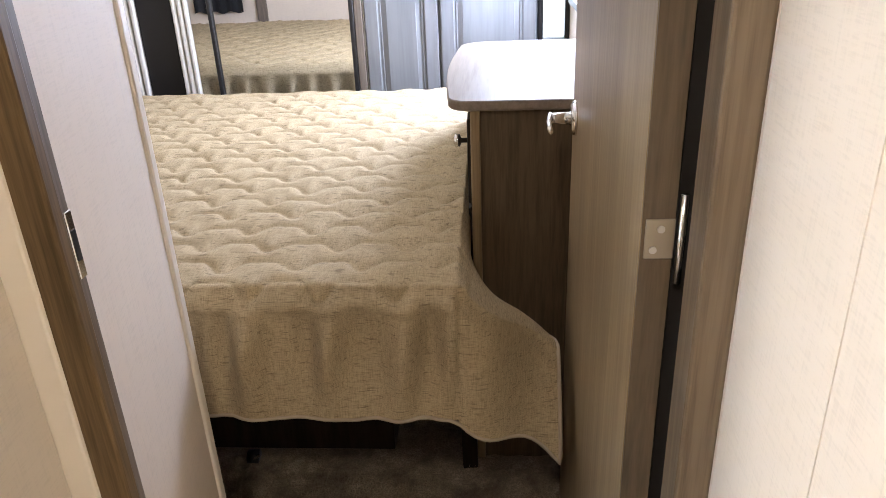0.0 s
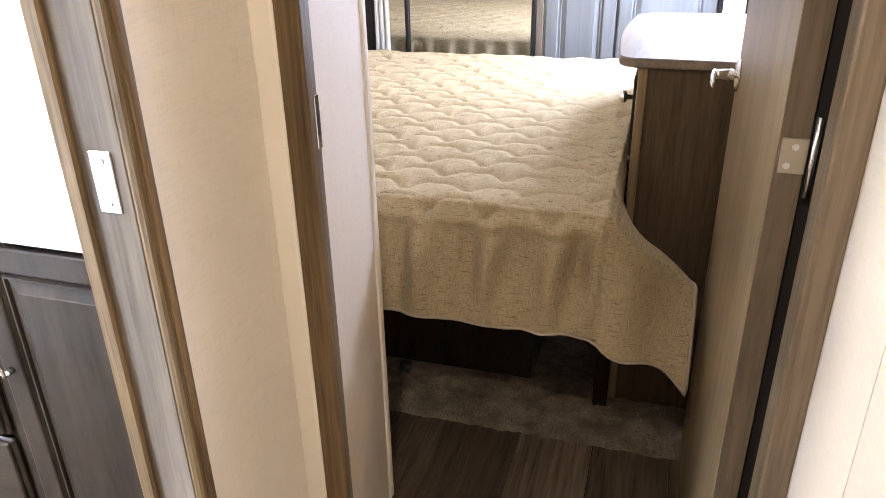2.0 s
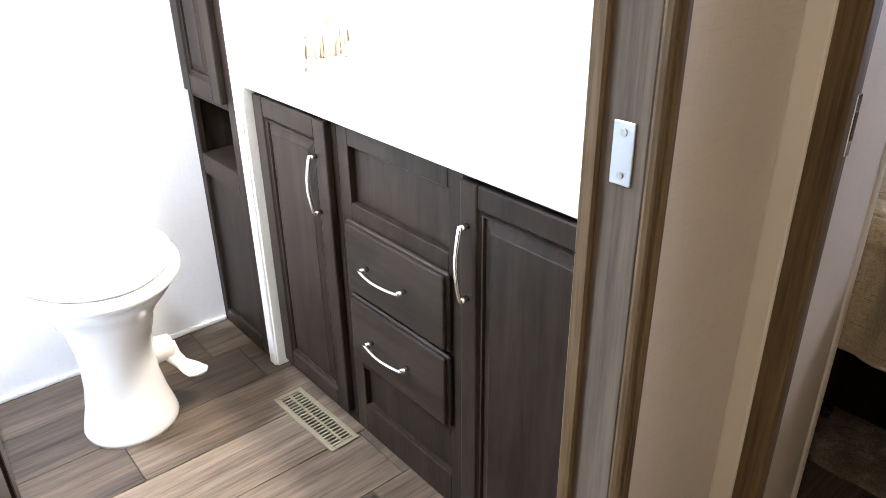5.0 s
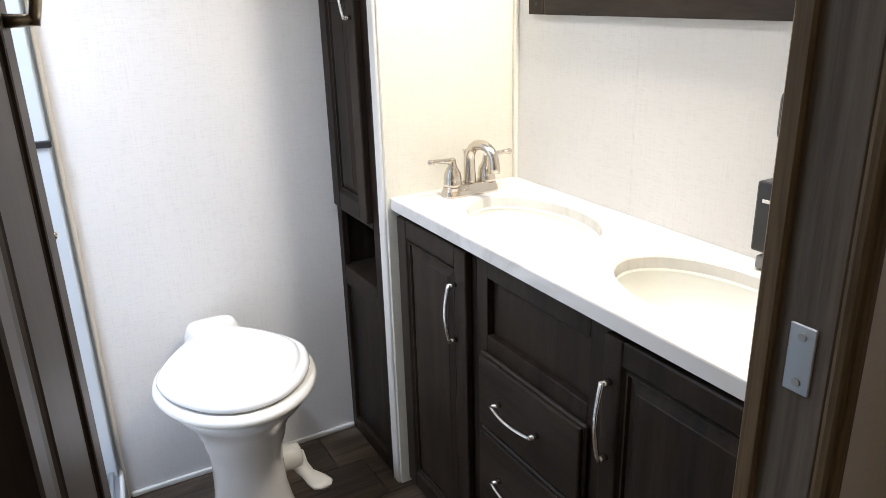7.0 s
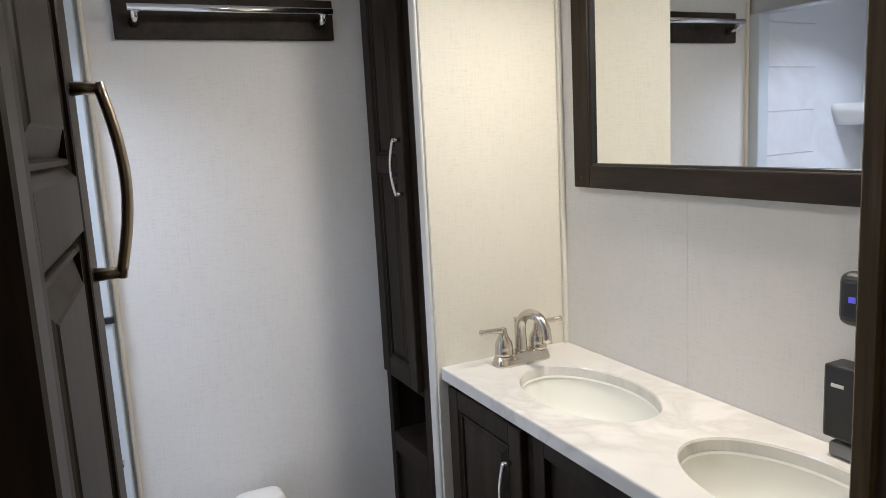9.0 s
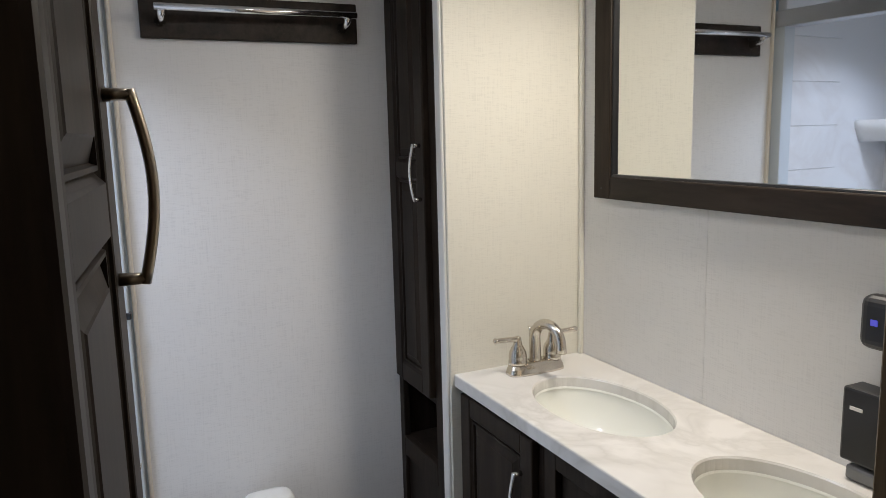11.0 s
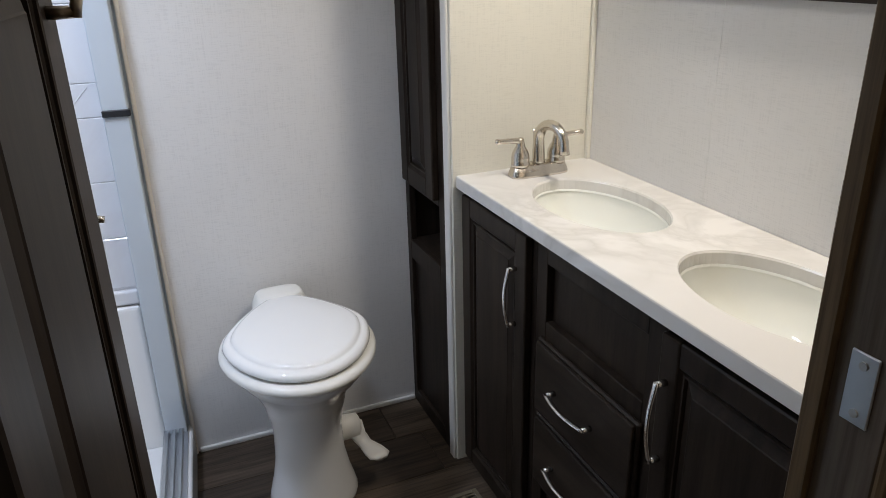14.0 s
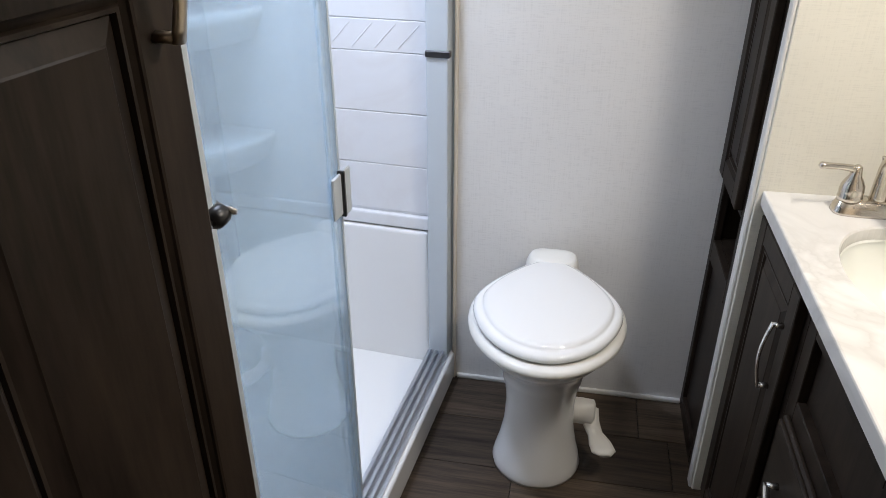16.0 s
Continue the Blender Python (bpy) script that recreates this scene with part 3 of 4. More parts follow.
for z in (TZ, BZ):
    flat(X0, -1.60, Y0 + 0.004, Y1, z)
    flat(-0.60, X1, Y0 + 0.004, Y1, z)
for (cx, cy), (xa, xb) in zip(SINKS, cells):
    n = 64
    rect, hole = [], []
    for k in range(n):
        a = 2 * math.pi * (k + 0.5) / n
        c, s = math.cos(a), math.sin(a)
        tx = ((xb - cx) if c > 0 else (xa - cx)) / c
        ty = ((Y1 - cy) if s > 0 else (Y0 + 0.004 - cy)) / s
        t = min(tx, ty)
        rect.append((cx + t * c, cy + t * s))
        hole.append((cx + SA * c, cy + SB * s))
    for px, py in ((xa, Y0 + 0.004), (xb, Y0 + 0.004), (xb, Y1), (xa, Y1)):
        k = min(range(n), key=lambda i: (rect[i][0] - px) ** 2 + (rect[i][1] - py) ** 2)
        rect[k] = (px, py)
    rv = [bm.verts.new((*p, TZ)) for p in rect]
    hv = [bm.verts.new((*p, TZ)) for p in hole]
    h1 = [bm.verts.new((cx + (p[0] - cx) * 0.985, cy + (p[1] - cy) * 0.98, TZ - 0.004)) for p in hole]
    h2 = [bm.verts.new((cx + (p[0] - cx) * 0.985, cy + (p[1] - cy) * 0.98, BZ)) for p in hole]
    for k in range(n):
        j = (k + 1) % n
        bm.faces.new((rv[k], rv[j], hv[j], hv[k]))
        bm.faces.new((hv[k], hv[j], h1[j], h1[k]))
        bm.faces.new((h1[k], h1[j], h2[j], h2[k]))
# rounded front edge
slab_bm = bm
bm = bmesh.new()
prof = [(Y0 + 0.004, TZ), (Y0 + 0.0012, TZ - 0.0012), (Y0, TZ - 0.004), (Y0, BZ), (Y0 + 0.05, BZ)]
for (ya, za), (yb, zb) in zip(prof, prof[1:]):
    bm.faces.new([bm.verts.new(p) for p in ((X0, ya, za), (X0, yb, zb), (X1, yb, zb), (X1, ya, za))])
bmesh.ops.remove_doubles(bm, verts=bm.verts, dist=0.0002)
bmesh.ops.recalc_face_normals(bm, faces=bm.faces)
bmesh.ops.remove_doubles(slab_bm, verts=slab_bm.verts, dist=0.0002)
bmesh.ops.recalc_face_normals(slab_bm, faces=slab_bm.faces)
counter = thing("countertop", pose(0, 0, 0), "white marble-pattern laminate vanity top with two oval cut-outs", "countertop")
part("slab", slab_bm, M_MARBLE, counter)
part("front_edge", bm, M_MARBLE, counter)

for cx, cy in SINKS:
    bm = bmesh.new()
    rings = []
    for i in range(13):
        s = i / 12
        r = math.cos(s * math.pi / 2) ** 0.55 if s < 1 else 0.0
        r = max(r, 0.09)
        rings.append(oval(cx, cy, TZ - 0.029 - 0.128 * math.sin(s * math.pi / 2), SA * 0.983 * r, SB * 0.978 * r, 56))
    rings_mesh(bm, rings, False, True)
    ob = tagged(part("sink", bm, M_BONE, None, "", True), "glossy bone-white oval undermount basin", "sink", "vanity basins")
    rim = bmesh.new()
    rings_mesh(rim, [oval(cx, cy, TZ - 0.029, SA * 0.986, SB * 0.981, 56), oval(cx, cy, TZ - 0.026, SA * 0.978, SB * 0.970, 56), oval(cx, cy, TZ - 0.031, SA * 0.968, SB * 0.958, 56)], False, False)
    part("rim", rim, M_BONE, ob)
    dr = bmesh.new()
    sweep(dr, [(cx, cy, TZ - 0.158), (cx, cy, TZ - 0.154), (cx, cy, TZ - 0.153)], [0.022, 0.022, 0.016], 18)
    part("drain", dr, M_CHROME, ob, "", True)


def faucet(m):
    """Two-handled centre-set tap whose spout points along +x."""
    f = thing("faucet", m, "brushed nickel two-handle faucet with an arched spout", "faucet", "vanity faucets")
    bm = bmesh.new()
    rings = []
    for z, rx, ry in ((0, 0.030, 0.081), (0.006, 0.030, 0.081), (0.008, 0.028, 0.079), (0.014, 0.028, 0.079), (0.016, 0.026, 0.077), (0.026, 0.023, 0.074), (0.030, 0.017, 0.069)):
        ring = []
        for k in range(40):
            a = 2 * math.pi * k / 40
            c, s = math.cos(a), math.sin(a)
            ring.append((math.copysign(abs(c) ** 0.55, c) * rx, math.copysign(abs(s) ** 0.5, s) * ry, z))
        rings.append(ring)
    rings_mesh(bm, rings)
    part("base_plate", bm, M_NICKEL, f, "", True)
    for s in (-1, 1):
        bm = bmesh.new()
        prof = ((0.026, 0.024), (0.034, 0.024), (0.037, 0.0225), (0.046, 0.0235), (0.058, 0.022), (0.069, 0.017), (0.077, 0.012), (0.088, 0.010), (0.096, 0.009), (0.100, 0.004))
        rings_mesh(bm, [oval(0, s * 0.052, z, r, r, 20) for z, r in prof])
        h = part("handle", bm, M_NICKEL, f, "", True)
        bm = bmesh.new()
        sweep(bm, [(0.0, s * 0.050, 0.086), (0.001, s * 0.064, 0.093), (0.003, s * 0.085, 0.0955), (0.006, s * 0.112, 0.097), (0.008, s * 0.121, 0.098), (0.009, s * 0.126, 0.098)], [(0.009, 0.009), (0.0075, 0.0075), (0.007, 0.0065), (0.0075, 0.0065), (0.0095, 0.0075), (0.004, 0.003)], 12)
        part("lever", bm, M_NICKEL, h, "", True)
    bm = bmesh.new()
    pts, radii = [(0, 0, 0.026), (0, 0, 0.036), (0, 0, 0.07)], [0.0185, 0.0165, 0.0150]
    for i in range(13):
        a = math.pi * i / 12
        pts.append((0.049 - 0.049 * math.cos(a), 0, 0.090 + 0.044 * math.sin(a)))
        radii.append(0.0142 - 0.002 * i / 12)
    pts += [(0.0985, 0, 0.082), (0.099, 0, 0.070)]
    radii += [0.0128, 0.0138]
    turn = Matrix.Rotation(radians(9), 3, "Z")
    sweep(bm, [turn @ Vector(p) for p in pts], radii, 16)
    part("spout", bm, M_NICKEL, f, "", True)
    bm = bmesh.new()
    sweep(bm, [(-0.024, 0, 0.024), (-0.024, 0, 0.10), (-0.024, 0, 0.112)], [0.003, 0.003, 0.005], 8)
    part("lift_rod", bm, M_NICKEL, f, "", True)
    return f


tap = faucet(pose(-1.640, 0.686, TZ))
copy_thing(tap, pose(-0.552, 0.686, TZ, 0, 0, 180))

# mirror with dark frame
mir = thing("wall_mirror_frame", pose(0, 0, 0), "wide mirror in a flat dark-stained wooden frame", "mirror")
mx0, mx1, mz0, mz1, fw = -1.632, -0.53, 1.331, 1.90, 0.064
for x0, x1, z0, z1, mm in ((mx0, mx0 + fw, mz0, mz1, M_DARK), (mx1 - fw, mx1, mz0, mz1, M_DARK), (mx0 + fw, mx1 - fw, mz0, mz0 + fw * 0.88, M_DARK_H), (mx0 + fw, mx1 - fw, mz1 - fw, mz1, M_DARK_H)):
    part("frame", box_mesh(x0, x1, 0.862, 0.885, z0, z1, bevel=0.003, seg=2), mm, mir)
bm = bmesh.new()
for x0, x1, z0, z1 in ((mx0 + fw - 0.004, mx0 + fw + 0.006, mz0 + 0.05, mz1 - 0.06), (mx1 - fw - 0.006, mx1 - fw + 0.004, mz0 + 0.05, mz1 - 0.06), (mx0 + fw, mx1 - fw, mz0 + 0.052, mz0 + 0.062), (mx0 + fw, mx1 - fw, mz1 - fw - 0.006, mz1 - fw + 0.004)):
    add_box(bm, x0, x1, 0.867, 0.884, z0, z1, 0.001)
part("inner_lip", bm, M_BLACK, mir)
part("pane", box_mesh(mx0 + fw, mx1 - fw, 0.876, 0.882, mz0 + 0.05, mz1 - 0.06), M_MIRROR, mir, "silvered mirror glass")
bm = bmesh.new()
sweep(bm, [(mx0 + 0.033, 0.8622, mz0 + 0.026), (mx0 + 0.033, 0.8610, mz0 + 0.026)], 0.003, 8)
part("screw", bm, M_BLACK, mir)

# two-lamp bar above the mirror
vl = thing("vanity_light", pose(0, 0, 0), "nickel vanity light bar with two frosted shades above the mirror", "wall light")
part("back_plate", box_mesh(-1.32, -0.88, 0.868, 0.885, 1.945, 2.015, bevel=0.004, seg=2), M_NICKEL, vl)
for lx in (-1.19, -1.01):
    bm = bmesh.new()
    sweep(bm, [(lx, 0.87, 1.985), (lx, 0.80, 1.995), (lx, 0.776, 2.0)], 0.007, 8)
    arm = part("arm", bm, M_NICKEL, vl, "", True)
    bm = bmesh.new()
    rings_mesh(bm, [oval(lx, 0.775, z, r, r, 20) for z, r in ((2.02, 0.02), (2.01, 0.034), (1.985, 0.045), (1.96, 0.052))], True, False)
    part("shade", bm, M_LENS, arm, "lit frosted shade", True)

# black wall boxes near the vanity's end
box1 = thing("night_light", pose(0, 0, 0), "rounded black wall night light with a blue indicator", "night light")
part("housing", box_mesh(-0.872, -0.80, 0.842, 0.885, 1.128, 1.222, bevel=0.018, seg=4), M_BLACK, box1)
part("indicator", box_mesh(-0.846, -0.834, 0.8405, 0.843, 1.172, 1.182), M_BLUE, box1, "blue lit indicator")
box2 = thing("soap_dispenser", pose(0, 0, 0), "black wall-mounted dispenser box with a pale slot", "dispenser")
part("housing", box_mesh(-0.884, -0.80, 0.835, 0.885, 0.925, 1.058, bevel=0.005, seg=2), M_BLACK, box2)
part("slot", box_mesh(-0.868, -0.845, 0.8335, 0.8355, 1.02, 1.026), M_PLASTIC, box2, "thin pale slot")
bm = box_mesh(-0.875, -0.812, 0.84, 0.884, TZ + 0.001, TZ + 0.028, bevel=0.006, seg=2)
tagged(part("drip_tray", bm, M_GREY), "small grey tray under the dispenser", "tray")


# ---- tall linen cabinet ----
lin = thing("linen_cabinet", pose(0, 0, 0), "tall dark-stained linen cabinet with open niche in the corner", "cabinet")
bm = bmesh.new()
YL = 0.488
add_box(bm, -2.084, -2.068, YL, 0.884, 0, TOPZ - 0.002)
add_box(bm, -1.772, -1.757, YL, 0.884, 0, TOPZ - 0.002)
add_box(bm, -2.084, -1.757, 0.868, 0.884, 0, TOPZ - 0.002)
add_box(bm, -2.07, -1.77, YL, 0.87, 0.58, 0.596)
add_box(bm, -2.07, -1.77, YL, 0.87, 0.78, 0.796)
add_box(bm, -2.07, -1.77, YL, 0.87, 0.03, 0.046)
part("body", bm, M_DARK, lin)
bm = bmesh.new()
for d in ((-2.084, -2.052, 0, TOPZ - 0.002), (-1.815, -1.757, 0, TOPZ - 0.002), (-2.052, -1.815, 0.775, 0.81), (-2.052, -1.815, 0.535, 0.598), (-2.052, -1.815, 0, 0.05), (-2.052, -1.815, 1.98, TOPZ - 0.002)):
    add_box(bm, d[0], d[1], 0.479, 0.498, d[2], d[3], 0.002)
part("face_frame", bm, M_DARK, lin)
part("lower_panel", box_mesh(-2.052, -1.815, 0.491, 0.497, 0.05, 0.535), M_DARK, lin, "recessed flat lower panel")
ld = panel_front("door", lin, -2.056, -1.809, 0.796, 1.99, 0.459, 0.020, 0.052, M_DARK, (1.41,), 0.045)
bow_handle(ld, (-1.832, 0.459, 1.332), (-1.832, 0.459, 1.480), (0, -1, 0), 0.030, M_CHROME)


# ---- toilet ----
TY = 0.050
toilet = thing("toilet", pose(-1.76, TY, 0), "white porcelain pedestal toilet with its lid closed", "toilet")
bm = bmesh.new()
prof = ((0.0, 0.0, 0.122, 0.122), (0.012, 0.0, 0.124, 0.124), (0.035, 0.0, 0.118, 0.118), (0.08, -0.002, 0.106, 0.106), (0.14, -0.004, 0.095, 0.096), (0.22, -0.004, 0.092, 0.093), (0.275, 0.0, 0.097, 0.099), (0.30, 0.002, 0.104, 0.106), (0.315, 0.004, 0.107, 0.108), (0.33, -0.002, 0.113, 0.113), (0.37, -0.008, 0.142, 0.134), (0.405, -0.010, 0.180, 0.160), (0.43, -0.013, 0.205, 0.177), (0.448, -0.014, 0.212, 0.183), (0.455, -0.014, 0.206, 0.178))
rings_mesh(bm, [oval(cx, 0, z, rx, ry, 48, 0.06 if z > 0.36 else 0) for z, cx, rx, ry in prof])
part("bowl", bm, M_PORC, toilet, "", True)
bm = bmesh.new()
rings_mesh(bm, [oval(-0.015, 0, z, rx, ry, 56, 0.08) for z, rx, ry in ((0.452, 0.206, 0.180), (0.454, 0.222, 0.196), (0.464, 0.231, 0.204), (0.473, 0.229, 0.202), (0.480, 0.220, 0.194), (0.482, 0.208, 0.182))])
part("seat", bm, M_PLASTIC, toilet, "", True)
bm = bmesh.new()
lidp = [(0.485, 0.200, 0.174), (0.487, 0.212, 0.186), (0.494, 0.218, 0.192), (0.502, 0.216, 0.190), (0.508, 0.209, 0.183), (0.510, 0.200, 0.175), (0.5095, 0.195, 0.170), (0.513, 0.192, 0.167), (0.518, 0.188, 0.163), (0.5205, 0.178, 0.154), (0.523, 0.10, 0.086), (0.524, 0.03, 0.026)]
rings_mesh(bm, [[(x - 0.10 * max(-0.025 - x, 0), y * (1 - 0.50 * max(-(x + 0.025) / 0.216, 0) ** 1.4), z + 0.012 * (-0.025 - x)) for x, y, z in oval(-0.025, 0, zz, rx, ry, 56, 0.08)] for zz, rx, ry in lidp])
part("lid", bm, M_PORC, toilet, "", True)
bm = bmesh.new()
rings = []
for z, g in ((0.42, 1.12), (0.475, 1.12), (0.497, 1.08), (0.512, 1.00), (0.521, 0.93), (0.526, 0.84), (0.527, 0.5)):
    ring = []
    for k in range(32):
        a = 2 * math.pi * k / 32
        c, s = math.cos(a), math.sin(a)
        ring.append((-0.252 + 0.044 * g * math.copysign(abs(c) ** 0.6, c), 0.070 * g * math.copysign(abs(s) ** 0.6, s), z))
    rings.append(ring)
rings_mesh(bm, rings)
part("hinge_cover", bm, M_PLASTIC, toilet, "white moulded hinge cover", True)
bm = bmesh.new()
sweep(bm, [(-0.03, 0.05, 0.165), (-0.03, 0.115, 0.165), (-0.03, 0.145, 0.163), (-0.03, 0.152, 0.163)], [(0.032, 0.036), (0.034, 0.038), (0.033, 0.037), (0.024, 0.027)], 16)
sweep(bm, [(-0.03, 0.135, 0.165), (-0.018, 0.146, 0.132), (0.004, 0.158, 0.116), (0.032, 0.172, 0.109), (0.058, 0.182, 0.106), (0.072, 0.186, 0.105)], [(0.030, 0.026), (0.024, 0.020), (0.022, 0.014), (0.034, 0.012), (0.036, 0.011), (0.018, 0.007)], 14)
part("flush_pedal", bm, M_PLASTIC, toilet, "white plastic foot flush pedal", True)


# ---- towel rail ----
rail = thing("towel_bar", pose(0, 0, 0), "chrome towel bar on a dark wooden board above the toilet", "towel bar")
part("board", box_mesh(-2.0865, -2.068, -0.175, 0.384, 1.756, 1.862, bevel=0.003, seg=2), M_DARK_H, rail)
bm = bmesh.new()
sweep(bm, [(-2.005, -0.145, 1.822), (-2.005, 0.362, 1.822)], [(0.009, 0.009)] * 2, 12)
part("bar", bm, M_CHROME, rail, "", True)
for yy in (-0.128, 0.340):
    bm = bmesh.new()
    sweep(bm, [(-2.069, yy, 1.796), (-2.03, yy, 1.800), (-2.006, yy, 1.818)], [(0.014, 0.014), (0.008, 0.008), (0.010, 0.010)], 12)
    part("bracket", bm, M_CHROME, rail, "", True)


# ---- shower ----
SH = pose(-2.112, -0.240, 0, 0, 0, -5.3)
shower = thing("shower_enclosure", SH, "shower with sliding glass doors in an aluminium frame", "shower")
W, D = 1.22, 0.80
bm = bmesh.new()
add_box(bm, 0.0, W, -0.085, 0.0, 0.0, 0.105, 0.010, 3)
part("curb", bm, M_PORC, shower, "glossy white shower curb")
part("tray", box_mesh(0.03, W - 0.03, -D, -0.08, 0.02, 0.06), M_PORC, shower, "white moulded shower tray")
for yy in (-0.070, -0.050, -0.030):
    part("track", box_mesh(0.03, W, yy - 0.006, yy + 0.006, 0.105, 0.128, bevel=0.002), M_ALU, shower)
part("sill", box_mesh(0.03, W, -0.082, -0.012, 0.104, 0.112), M_ALU, shower)
part("header", box_mesh(0.0, W, -0.080, -0.012, 1.86, 1.92, bevel=0.003), M_ALU, shower)
part("filler", box_mesh(-0.004, 0.029, -0.0755, -0.006, 0.105, 1.87), M_ALU_PALE, shower)
post = part("post", box_mesh(0.028, 0.075, -0.075, -0.014, 0.105, 1.87, bevel=0.004, seg=2), M_ALU_PALE, shower)
part("catch", box_mesh(0.060, 0.082, -0.075, -0.008, 1.062, 1.079, bevel=0.002), M_BLACK, post, "black door catch")
part("post", box_mesh(W - 0.045, W, -0.075, -0.014, 0.105, 1.87, bevel=0.004, seg=2), M_ALU_PALE, shower)
for gx, gy in ((0.752, -0.038), (0.710, -0.062)):
    pane = part("glass_door", box_mesh(gx, W - 0.04, gy - 0.003, gy + 0.003, 0.122, 1.86), M_GLASS, shower, "clear blue-tinted sliding glass")
    pane.visible_shadow = False
    part("seal", box_mesh(gx - 0.006, gx + 0.001, gy - 0.005, gy + 0.005, 0.122, 1.86), mat("clear_seal", (0.55, 0.62, 0.68), 0.3), pane, "translucent edge seal")
    part("seal_strip", box_mesh(gx + 0.026, gx + 0.040, gy + 0.0035, gy + 0.006, 0.122, 1.86, bevel=0.001), M_GLASS, pane, "clear flexible seal strip").visible_shadow = False
hd = bmesh.new()
add_box(hd, 0.750, 0.790, -0.034, -0.028, 0.925, 1.008, 0.002)
add_box(hd, 0.720, 0.748, -0.030, -0.024, 0.920, 1.012, 0.002)
pull = part("pull", hd, M_ALU_PALE, shower, "pale aluminium pull on the glass edge")
part("gasket", box_mesh(0.748, 0.755, -0.036, -0.0225, 0.920, 1.012, bevel=0.001), M_BLACK, pull, "black gasket")
# surround walls: tiled end wall, veined back wall with corner shelves
part("end_wall", box_mesh(0.0, 0.03, -D - 0.03, -0.076, 0.02, TOPZ), M_SHOWER, shower)
part("back_wall", box_mesh(0.03, W, -D - 0.03, -D, 0.02, TOPZ), M_SHOWER, shower)
part("side_wall", box_mesh(W - 0.03, W, -D, -0.076, 0.02, TOPZ), M_SHOWER, shower)
bm = bmesh.new()
add_box(bm, 0.026, 0.052, -D + 0.004, -0.078, 0.05, 0.532, 0.012, 3)
add_box(bm, 0.05, W - 0.03, -D + 0.001, -D + 0.026, 0.05, 0.532, 0.012, 3)
part("lower_wall", bm, M_PORC, shower, "smooth white lower surround")
rows = (0.584, 0.730, 0.887, 1.056, 1.142, 1.33, 1.50, 1.67, 1.84, 2.03)
part("ledge", box_mesh(0.028, 0.048, -D + 0.004, -0.078, 0.536, 0.578, bevel=0.006, seg=2), M_SHOWER, shower)
for i, (a, b) in enumerate(zip(rows, rows[1:])):
    cuts = (-0.44, -0.078)
    for y0, y1 in zip(cuts, cuts[1:]):
        part("tile", box_mesh(0.028, 0.034, y0 + 0.0006, y1 - 0.0006, a + 0.0006, b - 0.0006, bevel=0.002), M_SHOWER, shower)
bm = bmesh.new()
for k in range(5):
    y = -0.43 + 0.066 * k
    sweep(bm, [(0.0335, y, 1.066), (0.0335, y + 0.062, 1.132)], 0.0022, 6)
part("relief", bm, M_SHOWER, shower, "diagonal relief lines of the border tile")
for z in (0.71, 1.07, 1.43):
    bm = bmesh.new()
    rings = []
    for dz, r in ((0.0, 0.20), (0.06, 0.235), (0.085, 0.24), (0.09, 0.232)):
        ring = [(0.03, -D, z + dz)] + [(0.03 + r * 1.25 * math.sin(a), -D + r * math.cos(a), z + dz) for a in [math.pi / 2 * k / 14 for k in range(15)]]
        rings.append(ring)
    rings_mesh(bm, rings)
    part("corner_shelf", bm, M_PORC, shower, "moulded white corner shelf", True)


# ---- floor register ----
vent = thing("floor_register", pose(-1.428, 0.432, 0, 0, 0, 2), "tan painted steel floor register with dark slots", "floor vent")
bm = bmesh.new()
for d in ((-0.146, 0.146, -0.044, -0.030), (-0.146, 0.146, 0.030, 0.044), (-0.146, -0.132, -0.03, 0.03), (0.132, 0.146, -0.03, 0.03), (-0.132, 0.132, -0.0035, 0.0035)):
    add_box(bm, d[0], d[1], d[2], d[3], 0.0, 0.006, 0.0015)
part("frame", bm, M_BEIGE_VENT, vent)
part("backing", box_mesh(-0.132, 0.132, -0.03, 0.03, 0.0, 0.001), M_BLACK, vent)
for k in range(20):
    x = -0.126 + k * 0.0133
    part("slat", box_mesh(x - 0.0028, x + 0.0028, -0.03, 0.03, 0.001, 0.005), M_BEIGE_VENT, vent)


# ---- bed ----
XE, YE, YB, BT = 0.075, 1.112, 2.745, 0.738
bed = thing("bed", pose(0, 0, 0), "dark platform bed with a mattress under the quilt", "bed")
part("base_board", box_mesh(-2.15, -0.13, 1.500, 1.525, 0.035, 0.44, bevel=0.003), M_DARK, bed, "dark wooden base board")
part("base_side", box_mesh(-0.155, -0.13, 1.525, 2.62, 0.035, 0.44), M_DARK, bed)
part("leg", box_mesh(0.055, 0.095, 1.462, 1.50, 0.0, 0.44, bevel=0.003), M_DARK, bed)
part("platform", box_mesh(-2.18, 0.06, 1.14, 2.72, 0.44, 0.47, bevel=0.003), M_DARK, bed)
part("mattress", box_mesh(-2.18, XE - 0.025, YE + 0.025, 2.735, 0.47, BT - 0.014, bevel=0.03, seg=4), M_PLASTIC, bed)
bm = bmesh.new()
sweep(bm, [(-0.535, 1.485, 0.020), (-0.505, 1.485, 0.020)], 0.020, 16)
part("caster", bm, M_BLACK, bed, "black caster", True)
bm = bmesh.new()
sweep(bm, [(-0.535, 1.475, 0.014), (-0.51, 1.470, 0.028), (-0.50, 1.472, 0.036)], 0.005, 8)
part("caster_arm", bm, M_CHROME, bed)

# quilt: flat sheet coordinates folded over the bed's edges, puffed between scalloped stitch lines
SX, SY = 0.1385, 0.088


